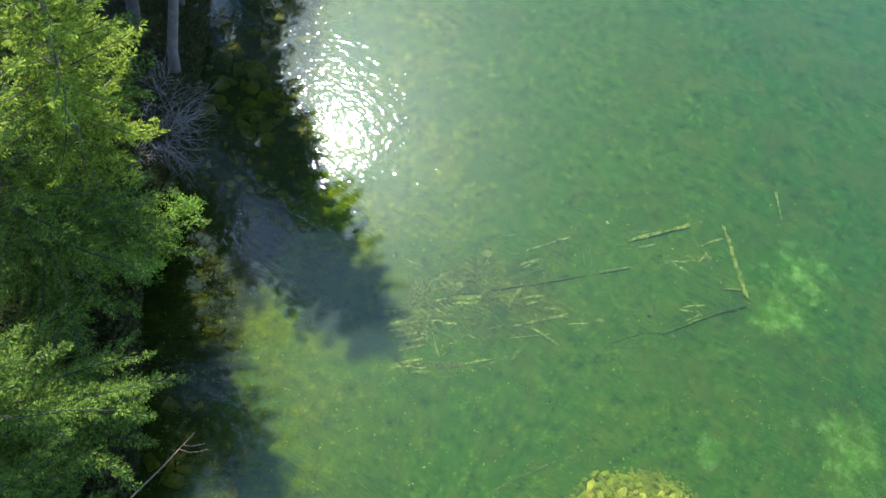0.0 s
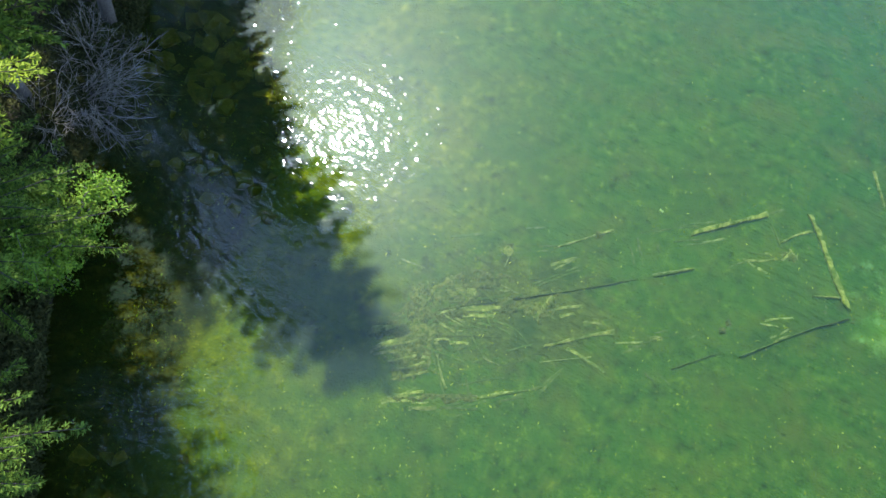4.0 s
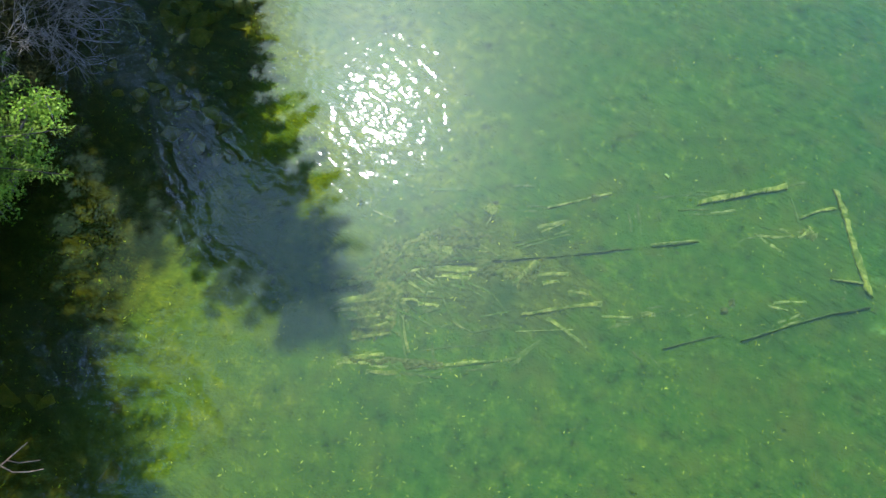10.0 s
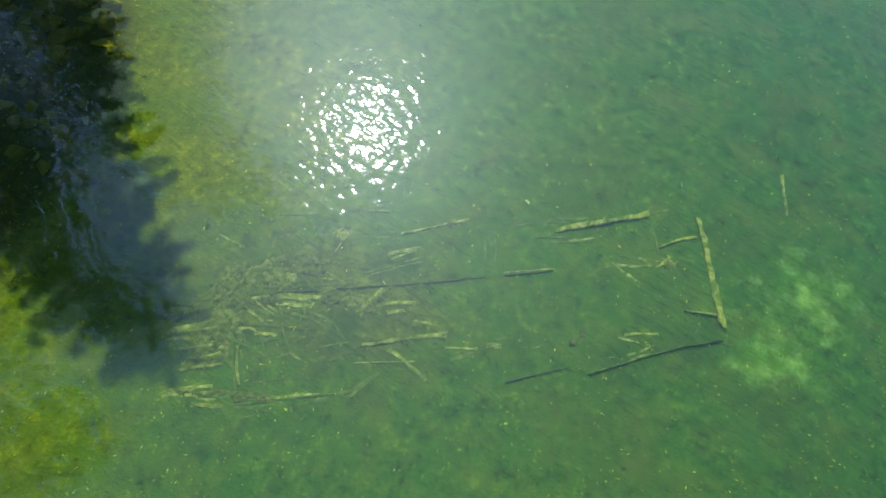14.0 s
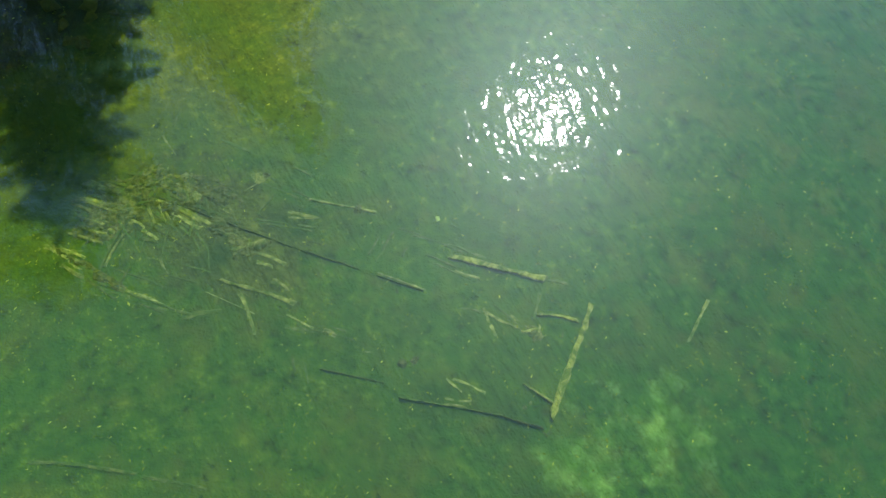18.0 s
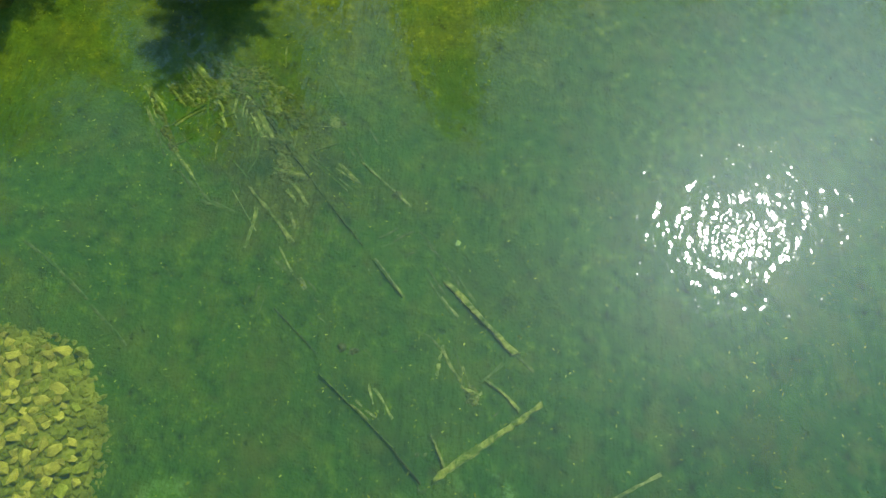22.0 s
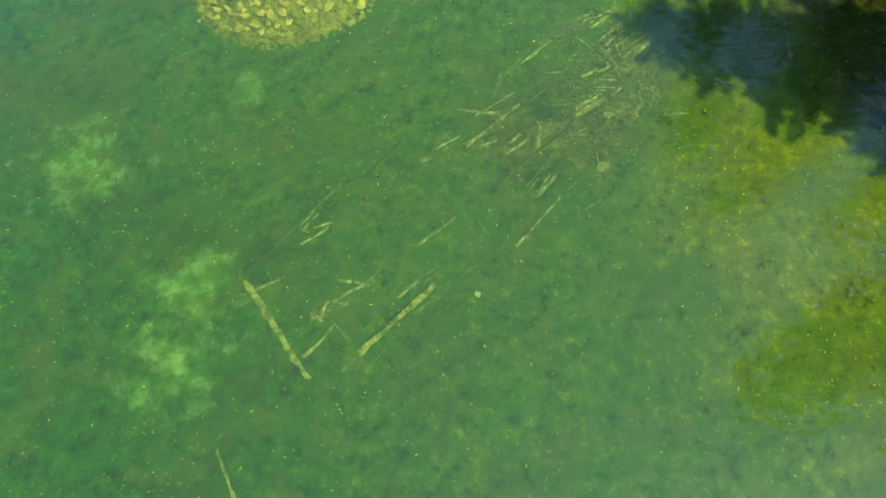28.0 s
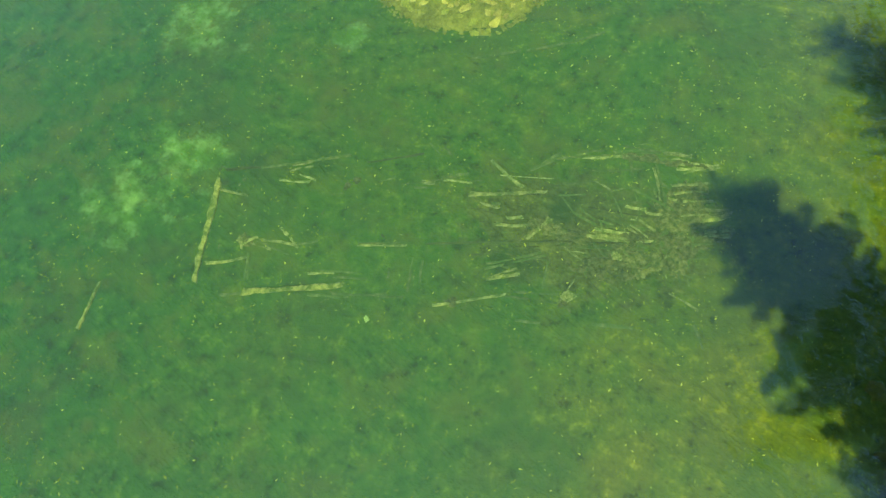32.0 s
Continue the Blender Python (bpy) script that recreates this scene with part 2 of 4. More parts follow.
    comb = calc(t, 'MULTIPLY', noise_tex(t, caustics.outputs[0], 6.0, 2.0, 0.5), calc(t, 'MULTIPLY', span(t, noise_tex(t, pos, 0.35, 2.0), 0.36, 0.6), 0.5))
    relief = calc(t, 'ADD', calc(t, 'SUBTRACT', fac, calc(t, 'MULTIPLY', pit, 0.25)), comb)
    t.links.new(bump(t, relief, 0.17), p.inputs["Normal"])
    return m


WATER, BED = water_mat(), bed_mat()
WOOD = rough_mat("waterlogged_wood", [(0.34, (0.018, 0.06, 0.010)), (0.46, (0.04, 0.076, 0.024)), (0.56, (0.08, 0.098, 0.06)), (0.72, (0.135, 0.138, 0.105))], 7.0, 38.0, 0.015)
PALE_WOOD = rough_mat("pale_wood", [(0.33, (0.022, 0.066, 0.013)), (0.43, (0.065, 0.094, 0.045)), (0.54, (0.18, 0.18, 0.145)), (0.72, (0.31, 0.29, 0.25))], 7.0, 38.0, 0.015)
DARK_WOOD = rough_mat("dark_wood", [(0.3, (0.010, 0.022, 0.008)), (0.5, (0.03, 0.045, 0.018)), (0.75, (0.08, 0.085, 0.04))], 4.0, 30.0, 0.02)
ROCK = rough_mat("limestone", [(0.28, (0.12, 0.105, 0.06)), (0.44, (0.27, 0.215, 0.14)), (0.58, (0.40, 0.315, 0.23)), (0.74, (0.53, 0.43, 0.34))], 2.5, 18.0, 0.02, vary=0.3)
MOSSY_ROCK = rough_mat("algae_coated_limestone", [(0.30, (0.06, 0.07, 0.015)), (0.48, (0.15, 0.15, 0.05)), (0.62, (0.25, 0.23, 0.11)), (0.76, (0.36, 0.32, 0.2))], 2.5, 18.0, 0.02, vary=0.35)
SHORE_ROCK = rough_mat("shore_stone", [(0.3, (0.03, 0.025, 0.008)), (0.5, (0.11, 0.085, 0.03)), (0.7, (0.26, 0.2, 0.07))], 2.0, 18.0, 0.03)
BARK = rough_mat("bark", [(0.3, (0.045, 0.04, 0.038)), (0.55, (0.11, 0.10, 0.098)), (0.75, (0.18, 0.17, 0.165))], 3.0, 24.0, 0.03, by="place")
LIMB = rough_mat("limb_bark", [(0.3, (0.016, 0.014, 0.011)), (0.55, (0.04, 0.034, 0.028)), (0.75, (0.085, 0.075, 0.066))], 3.0, 24.0, 0.02, by="place")
DEAD = rough_mat("dead_wood", [(0.3, (0.09, 0.08, 0.068)), (0.55, (0.19, 0.17, 0.15)), (0.75, (0.30, 0.275, 0.25))], 3.0, 24.0, 0.01, by="place")
TWIG = rough_mat("bare_branch", [(0.3, (0.10, 0.055, 0.035)), (0.55, (0.19, 0.12, 0.08)), (0.75, (0.28, 0.2, 0.15))], 3.0, 24.0, 0.01, by="place")
NEEDLE = leaf_mat("needles", (0.010, 0.034, 0.006), (0.15, 0.23, 0.030), 0.6)
PINE = leaf_mat("pine_needles", (0.035, 0.075, 0.008), (0.25, 0.32, 0.03), 0.65)
LEAF = leaf_mat("broad_leaves", (0.035, 0.10, 0.008), (0.18, 0.29, 0.03), 0.5)
SHRUB = leaf_mat("undergrowth_leaves", (0.02, 0.028, 0.009), (0.075, 0.08, 0.026), 0.8)
ALGAE = leaf_mat("algae", (0.06, 0.095, 0.010), (0.12, 0.15, 0.016), 0.9)
CRUST = rough_mat("silt_crust", [(0.37, (0.014, 0.036, 0.010)), (0.46, (0.045, 0.060, 0.030)), (0.55, (0.095, 0.095, 0.07)), (0.70, (0.165, 0.155, 0.13))], 9.0, 34.0, 0.03, by="place")
WEED = leaf_mat("weed", (0.06, 0.10, 0.012), (0.18, 0.18, 0.022), 0.9)
MARL = rough_mat("marl", [(0.3, (0.18, 0.24, 0.2)), (0.7, (0.32, 0.38, 0.34))], 4.0, 30.0, 0.01)
FLECK = leaf_mat("fallen_leaves", (0.16, 0.18, 0.05), (0.42, 0.38, 0.10), 0.8)


# ---- mesh helpers ----
def mesh_from(name, verts, faces):
    me = bpy.data.meshes.new(name)
    me.from_pydata([tuple(v) for v in verts], [], [tuple(f) for f in faces])
    me.update()
    return me


def part(name, me, material, parent=None, label=""):
    """One mesh object, under its thing or part; me is a bmesh or a mesh."""
    if isinstance(me, bmesh.types.BMesh):
        data = bpy.data.meshes.new(name)
        me.to_mesh(data)
        me.free()
    else:
        data = me
    if material and not data.materials:
        data.materials.append(material)
    ob = new(name, data)
    if parent:
        ob.parent = parent
    return tagged(ob, label)


def smooth(me):
    me.polygons.foreach_set("use_smooth", [True] * len(me.polygons))
    return me


def soft_noise(x, y, z=0.0):
    return noise.noise(Vector((x, y, z)))


def shore_x(y):
    """The waterline's x along the bank."""
    return -9.3 + 0.35 * math.sin(0.45 * y + 0.6) + 0.5 / (1 + math.exp((y - 3.0) / 1.5)) + 0.012 * max(0.0, y - 18) ** 2


def bed_z(x, y):
    """Height of the bank and of the lake bed; the water lies at 0."""
    d = x - min(shore_x(y), 30.0)
    if d < 0:
        z = 0.45 * (1 - math.exp(d * 1.3)) + 0.16 * min(-d, 60)
    else:
        z = -1.0 * (1 - math.exp(-d / 2.6)) - 0.2 * min(max(x, 0.0), 9.0) / 9.0
        z -= 0.085 * min(max(0.0, x - 11.0), 60.0) + 0.03 * min(max(0.0, y - 16), 60) + 0.03 * min(max(0.0, -4 - y), 60)
    z += 0.10 * soft_noise(0.35 * x, 0.35 * y) + 0.035 * soft_noise(1.4 * x, 1.4 * y, 3.1)
    if abs(x - 4) < 18 and abs(y - 9) < 19:
        z += 0.02 * soft_noise(4.5 * x, 4.5 * y, 7.7)
    return z


def graded(lo, hi, step, far):
    """Coordinates that are even inside and grow apart to the horizon."""
    inner = list(np.arange(lo, hi + step / 2, step))
    out, s = [], step
    while sum(out) < far:
        s *= 1.35
        out.append(s)
    up = list(inner[-1] + np.cumsum(out))
    down = list(inner[0] - np.cumsum(out))[::-1]
    return down + inner + up


# ---- the lake ----
gx, gy = graded(-14.0, 20.0, 0.14, 900), graded(-5.0, 27.0, 0.14, 900)
verts = [(x, y, bed_z(x, y)) for y in gy for x in gx]
nx = len(gx)
faces = [(j * nx + i, j * nx + i + 1, (j + 1) * nx + i + 1, (j + 1) * nx + i) for j in range(len(gy) - 1) for i in range(nx - 1)]
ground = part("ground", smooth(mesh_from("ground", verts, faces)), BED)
tagged(ground, "green algae-covered lake bed rising to a mossy bank", "lake bed", kind="structure")
water = part("water", mesh_from("water", [(-900, -900, 0), (900, -900, 0), (900, 900, 0), (-900, 900, 0)], [(0, 1, 2, 3)]), WATER)
tagged(water, "clear green lake water with small ripples", "water", kind="structure")


# ---- the sunken barge ----
def beam_mesh(name, length, width, height, seed, wear=0.18, rings=0):
    """A rotten, slightly bent timber along +x, its base at z 0: ragged edges, broken ends, an uneven top."""
    rng = random.Random(seed)
    vs, fs = [], []
    rings = rings or min(26, max(6, int(length / 0.09)))
    prof = [(-.5, .1), (-.36, 0), (.36, 0), (.5, .1), (.5, .84), (.30, 1), (-.30, 1), (-.5, .84)]
    bend, ph = rng.uniform(-.3, .3) * width, rng.uniform(0, 6)
    skew = (rng.uniform(-.5, .5) * width, rng.uniform(-.5, .5) * width)
    left, right = 0.0, 0.0
    for k in range(rings):
        s = k / (rings - 1)
        left = 0.45 * left + rng.uniform(0, wear) * (2.2 if rng.random() < 0.12 else 1.0)
        right = 0.45 * right + rng.uniform(0, wear) * (2.2 if rng.random() < 0.12 else 1.0)
        x = length * (s + (rng.uniform(-.3, .3) / rings if 0 < k < rings - 1 else 0))
        off = bend * math.sin(math.pi * s) + 0.08 * width * math.sin(ph + 6 * s)
        low = 1 - wear * rng.random()
        for (a, b) in prof:
            half = 1 - min(0.75, left if a < 0 else right)
            cut = (skew[0] if k == 0 else skew[1] if k == rings - 1 else 0.0) * a
            vs.append((x + cut + rng.uniform(-.012, .012), off + a * width * half, b * height * low * (1 - 0.25 * rng.random())))
    n = len(prof)
    for k in range(rings - 1):
        for i in range(n):
            fs.append((k * n + i, k * n + (i + 1) % n, (k + 1) * n + (i + 1) % n, (k + 1) * n + i))
    fs += [tuple(range(n))[::-1], tuple(range((rings - 1) * n, rings * n))]
    return mesh_from(name, vs, fs)


def empty_at(name, x, y, z):
    ob = new(name)
    ob.location = (x, y, z)
    return ob


def lay(name, parent, a, b, width, height, material, lift=0.0, seed=0, label="", wear=0.38):
    """A timber from a to b, resting on the lake bed."""
    (ax, ay), (bx, by) = a, b
    length = math.hypot(bx - ax, by - ay)
    za, zb = bed_z(ax, ay) + lift - 0.03, bed_z(bx, by) + lift - 0.03
    me = beam_mesh(name, length, width, height, seed, wear)
    ob = part(name, me, material, parent, label)
    m = Matrix.Translation((ax, ay, za)) @ Matrix.Rotation(math.atan2(by - ay, bx - ax), 4, 'Z') @ Matrix.Rotation(-math.atan2(zb - za, length), 4, 'Y')
    ob.matrix_world = (Matrix.Translation(parent.location).inverted() @ m) if parent else m
    return ob


barge = tagged(empty_at("sunken_barge", 5.0, 7.5, bed_z(5, 7.5)), "broken wooden barge of algae-coated timbers lying on the lake bed", "shipwreck")


def timber(name, material, ax, ay, bx, by, width, height, lift):
    return lay(name, barge, (ax, ay), (bx, by), width, height, material, lift, int(ax * 97 + by * 31) + 500)


timber("end_beam", PALE_WOOD, 10.44, 7.07, 10.13, 9.79, 0.21, 0.11, 0.06)
timber("end_beam", PALE_WOOD, 10.43, 7.42, 10.28, 8.51, 0.16, 0.09, 0.01)
timber("brace", PALE_WOOD, 10.39, 7.36, 9.61, 7.41, 0.09, 0.07, 0.05)
timber("brace", PALE_WOOD, 10.04, 9.29, 9.14, 8.97, 0.10, 0.07, 0.05)
timber("side_beam", PALE_WOOD, 8.96, 9.80, 6.75, 9.20, 0.19, 0.10, 0.03)
timber("side_beam", WOOD, 9.58, 9.98, 8.93, 9.80, 0.12, 0.06, 0.00)
timber("side_beam", WOOD, 7.18, 9.67, 5.84, 9.39, 0.13, 0.04, 0.00)
timber("plank", WOOD, 7.67, 9.07, 7.01, 8.92, 0.07, 0.03, 0.00)
timber("plank", WOOD, 9.90, 8.54, 9.78, 9.12, 0.04, 0.03, 0.01)
timber("plank", WOOD, 9.14, 8.89, 8.97, 9.48, 0.07, 0.03, 0.01)
timber("rib", PALE_WOOD, 9.46, 8.50, 9.34, 8.78, 0.09, 0.07, 0.03)
timber("rib", PALE_WOOD, 9.37, 8.69, 9.03, 8.44, 0.10, 0.07, 0.04)
timber("rib", WOOD, 9.04, 8.50, 8.21, 8.71, 0.07, 0.04, 0.02)
timber("plank", PALE_WOOD, 8.61, 8.09, 8.05, 8.51, 0.14, 0.03, 0.01)
timber("plank", WOOD, 7.91, 8.34, 7.65, 8.18, 0.07, 0.03, 0.00)
timber("side_plank", WOOD, 9.53, 6.60, 7.43, 5.82, 0.05, 0.17, 0.00)
timber("side_plank", DARK_WOOD, 10.40, 6.80, 9.44, 6.57, 0.07, 0.15, 0.00)
timber("plank", PALE_WOOD, 8.91, 6.59, 8.29, 6.31, 0.10, 0.03, 0.01)
timber("rubble", WOOD, 10.59, 6.83, 10.46, 6.71, 0.14, 0.07, 0.00)
timber("rubble", WOOD, 10.14, 7.11, 9.91, 7.16, 0.16, 0.04, 0.00)
timber("keel_plank", WOOD, 6.66, 8.16, 5.55, 7.93, 0.05, 0.11, 0.00)
timber("keel_plank", DARK_WOOD, 5.10, 7.87, 2.42, 7.37, 0.05, 0.11, 0.00)
timber("keel_plank", DARK_WOOD, 2.42, 7.37, 0.02, 6.99, 0.05, 0.11, 0.01)
timber("plank", WOOD, 7.52, 6.59, 7.22, 6.66, 0.13, 0.03, 0.01)
timber("plank", WOOD, 6.92, 6.28, 6.49, 6.18, 0.07, 0.03, 0.00)
timber("plank", WOOD, 5.67, 5.05, 5.20, 5.45, 0.08, 0.04, 0.00)
timber("plank", PALE_WOOD, 5.13, 5.15, 4.96, 5.36, 0.07, 0.03, 0.00)
timber("diagonal", WOOD, 4.02, 5.36, 3.02, 6.02, 0.08, 0.04, 0.01)
timber("side_log", PALE_WOOD, 4.32, 6.44, 2.52, 6.05, 0.14, 0.06, 0.03)
timber("plank", WOOD, 4.39, 6.08, 3.71, 5.94, 0.04, 0.03, 0.00)
timber("plank", WOOD, 3.76, 6.61, 3.56, 6.57, 0.12, 0.04, 0.03)
timber("plank", WOOD, 3.54, 7.03, 2.75, 6.91, 0.07, 0.03, 0.00)
timber("plank", PALE_WOOD, 2.85, 7.35, 2.36, 6.76, 0.15, 0.03, 0.06)
timber("plank", WOOD, 1.12, 6.42, 0.57, 6.65, 0.07, 0.03, 0.03)
timber("plank", PALE_WOOD, 0.51, 6.56, 0.03, 6.84, 0.07, 0.03, 0.04)
timber("plank", WOOD, 3.73, 8.31, 2.50, 7.75, 0.06, 0.03, 0.00)
timber("plank", PALE_WOOD, 3.42, 8.43, 2.85, 8.23, 0.08, 0.04, 0.01)
timber("side_log", PALE_WOOD, 4.66, 9.31, 3.09, 8.78, 0.08, 0.06, 0.03)
timber("side_log", WOOD, 3.09, 8.81, 1.93, 8.79, 0.07, 0.04, 0.01)
timber("plank", WOOD, 5.22, 8.94, 5.23, 8.59, 0.07, 0.03, 0.01)
timber("side_plank", WOOD, 2.44, 5.04, 0.11, 4.55, 0.09, 0.07, 0.01)
timber("plank", PALE_WOOD, 2.80, 5.42, 2.44, 5.04, 0.09, 0.04, 0.00)
timber("cross_plank", WOOD, 0.02, 4.87, -0.30, 6.16, 0.07, 0.03, 0.03)
timber("plank", PALE_WOOD, -0.31, 4.64, -0.76, 4.64, 0.13, 0.03, 0.01)
timber("plank", PALE_WOOD, -0.46, 4.91, -1.40, 4.76, 0.10, 0.04, 0.02)
timber("deck_plank", PALE_WOOD, -0.35, 5.40, -1.23, 5.18, 0.09, 0.03, 0.06)
timber("deck_plank", PALE_WOOD, -0.42, 5.61, -1.17, 5.44, 0.08, 0.03, 0.08)
timber("deck_plank", PALE_WOOD, -0.48, 5.85, -1.35, 5.64, 0.09, 0.03, 0.07)
timber("deck_plank", PALE_WOOD, -0.60, 6.17, -1.71, 5.89, 0.07, 0.03, 0.09)
timber("deck_plank", WOOD, -0.70, 6.37, -1.44, 6.21, 0.08, 0.03, 0.04)
timber("deck_plank", PALE_WOOD, -1.16, 6.50, -1.82, 6.33, 0.10, 0.03, 0.07)
timber("deck_plank", WOOD, -0.85, 6.85, -1.43, 6.69, 0.08, 0.03, 0.04)
timber("deck_plank", WOOD, -0.56, 7.34, -1.25, 7.07, 0.06, 0.03, 0.03)
timber("cross_plank", WOOD, -0.52, 5.25, -0.87, 7.28, 0.07, 0.03, 0.03)
timber("cross_plank", WOOD, -0.98, 5.08, -1.10, 6.22, 0.07, 0.03, 0.01)
timber("plank", WOOD, 0.98, 5.73, 0.52, 5.57, 0.06, 0.03, 0.01)
timber("plank", PALE_WOOD, 1.26, 6.97, 0.54, 6.98, 0.10, 0.03, 0.05)
timber("plank", WOOD, 1.77, 7.35, 1.19, 7.67, 0.09, 0.03, 0.03)
timber("plank", WOOD, 2.10, 5.73, 1.30, 5.51, 0.06, 0.03, 0.01)
timber("plank", WOOD, -0.02, 6.98, -0.63, 6.23, 0.06, 0.03, 0.05)
timber("plank", WOOD, -0.02, 7.01, -0.71, 6.59, 0.05, 0.03, 0.06)
timber("plank", WOOD, -0.02, 7.04, -0.61, 7.12, 0.05, 0.03, 0.04)
timber("plank", WOOD, 0.46, 5.74, 0.25, 6.40, 0.06, 0.03, 0.01)
timber("cross_plank", WOOD, 5.32, 8.14, 5.35, 9.09, 0.04, 0.03, 0.00)
timber("cross_plank", WOOD, 4.73, 6.05, 5.92, 6.40, 0.04, 0.06, 0.00)
timber("side_plank", DARK_WOOD, 5.65, 5.50, 6.99, 5.94, 0.04, 0.11, 0.00)
timber("plank", WOOD, 7.30, 6.59, 7.65, 6.64, 0.07, 0.03, 0.00)
timber("plank", WOOD, 8.18, 6.72, 8.46, 6.70, 0.07, 0.03, 0.00)
timber("plank", WOOD, 6.67, 8.18, 6.39, 8.91, 0.04, 0.03, 0.00)
timber("plank", WOOD, 6.34, 9.44, 7.15, 9.62, 0.09, 0.03, 0.00)
timber("plank", WOOD, 7.00, 8.97, 7.66, 9.09, 0.09, 0.03, 0.00)
timber("plank", PALE_WOOD, 2.86, 8.25, 3.53, 8.50, 0.07, 0.03, 0.01)
timber("plank", WOOD, 2.81, 6.87, 3.55, 7.07, 0.07, 0.03, 0.01)
timber("plank", WOOD, 9.94, 8.58, 9.83, 9.03, 0.06, 0.03, 0.01)
timber("plank", WOOD, 0.18, 4.28, 2.37, 5.02, 0.09, 0.04, 0.01)
timber("plank", PALE_WOOD, 4.04, 6.59, 3.56, 6.68, 0.11, 0.04, 0.02)
timber("plank", WOOD, 2.98, 5.48, 2.40, 5.01, 0.13, 0.04, 0.02)
timber("plank", PALE_WOOD, 3.57, 7.10, 2.76, 6.98, 0.11, 0.04, 0.02)
timber("keel_plank", WOOD, 2.04, 7.39, 0.17, 7.18, 0.10, 0.05, 0.02)
timber("deck_plank", PALE_WOOD, 1.62, 7.05, 0.56, 7.07, 0.17, 0.04, 0.03)
timber("plank", PALE_WOOD, 0.58, 6.62, 0.01, 6.96, 0.09, 0.04, 0.02)
timber("plank", WOOD, 0.98, 7.30, 0.09, 7.07, 0.08, 0.04, 0.02)
timber("plank", PALE_WOOD, 3.46, 8.45, 2.90, 8.27, 0.09, 0.04, 0.02)
timber("plank", WOOD, 3.66, 8.24, 2.32, 7.69, 0.07, 0.04, 0.02)
timber("rib", WOOD, 2.26, 7.83, 2.29, 8.48, 0.07, 0.05, 0.02)
timber("plank", WOOD, 2.79, 9.35, 2.25, 9.30, 0.08, 0.04, 0.02)
timber("plank", WOOD, 1.13, 9.16, 0.24, 9.08, 0.12, 0.04, 0.02)
timber("side_plank", PALE_WOOD, 1.76, 4.92, 0.76, 4.75, 0.10, 0.04, 0.02)
timber("side_plank", PALE_WOOD, 0.76, 4.73, 0.05, 4.66, 0.14, 0.04, 0.02)
timber("side_plank", WOOD, 0.27, 4.78, -0.66, 4.69, 0.12, 0.04, 0.02)
timber("plank", WOOD, -0.63, 4.97, -1.21, 4.81, 0.12, 0.04, 0.02)
timber("rib", PALE_WOOD, 0.08, 4.97, -0.14, 5.82, 0.08, 0.05, 0.02)
timber("plank", WOOD, 1.06, 6.70, 0.60, 6.78, 0.07, 0.04, 0.02)
timber("deck_plank", PALE_WOOD, -1.09, 6.23, -1.59, 6.05, 0.13, 0.04, 0.03)
timber("deck_plank", PALE_WOOD, -1.18, 6.54, -1.74, 6.49, 0.15, 0.04, 0.03)
timber("deck_plank", WOOD, -0.42, 5.51, -1.25, 5.56, 0.17, 0.04, 0.03)
timber("deck_plank", PALE_WOOD, -0.45, 5.86, -1.18, 5.88, 0.18, 0.04, 0.03)
timber("deck_plank", PALE_WOOD, -0.55, 6.18, -1.19, 6.17, 0.15, 0.04, 0.03)
timber("rib", WOOD, -0.46, 6.37, -0.33, 7.73, 0.09, 0.05, 0.02)
timber("rib", WOOD, -0.76, 6.36, -0.65, 7.80, 0.09, 0.05, 0.02)
timber("rib", WOOD, -0.97, 6.36, -0.86, 7.43, 0.10, 0.05, 0.02)
timber("plank", WOOD, 5.17, 5.19, 4.98, 5.40, 0.09, 0.04, 0.02)
timber("plank", PALE_WOOD, 9.00, 6.84, 8.24, 6.76, 0.09, 0.04, 0.02)
timber("plank", PALE_WOOD, 6.67, 8.21, 5.53, 8.01, 0.07, 0.04, 0.02)
timber("plank", PALE_WOOD, 7.64, 9.07, 7.04, 8.95, 0.08, 0.04, 0.02)
timber("plank", WOOD, 7.03, 9.06, 6.25, 8.97, 0.07, 0.04, 0.02)
timber("rib", WOOD, 5.29, 8.58, 5.26, 9.10, 0.08, 0.05, 0.02)
timber("rib", WOOD, 5.81, 8.63, 5.79, 8.88, 0.07, 0.05, 0.02)
timber("plank", PALE_WOOD, 9.53, 8.56, 8.65, 8.66, 0.11, 0.04, 0.02)
timber("rib", WOOD, 9.14, 8.84, 9.02, 9.53, 0.07, 0.05, 0.02)
timber("plank", WOOD, 8.14, 8.41, 7.62, 8.25, 0.09, 0.04, 0.02)
timber("plank", PALE_WOOD, 8.80, 6.37, 8.34, 6.19, 0.07, 0.04, 0.02)
timber("plank", WOOD, 6.23, 9.36, 5.34, 9.24, 0.06, 0.04, 0.02)
timber("plank", WOOD, 7.50, 9.58, 6.74, 9.53, 0.10, 0.04, 0.02)
timber("plank", WOOD, 6.53, 6.42, 6.19, 6.26, 0.07, 0.04, 0.02)
timber("plank", WOOD, 5.69, 6.46, 5.35, 6.41, 0.08, 0.04, 0.02)
timber("plank", PALE_WOOD, 5.01, 6.17, 4.31, 6.13, 0.07, 0.04, 0.02)
timber("rib", WOOD, 5.07, 8.82, 5.09, 8.30, 0.09, 0.05, 0.02)
timber("side_beam", WOOD, 5.71, 9.25, 6.96, 9.46, 0.09, 0.04, 0.02)
timber("plank", WOOD, 6.50, 8.86, 7.46, 8.98, 0.09, 0.04, 0.02)
timber("plank", PALE_WOOD, 8.07, 8.46, 9.01, 8.47, 0.11, 0.04, 0.02)
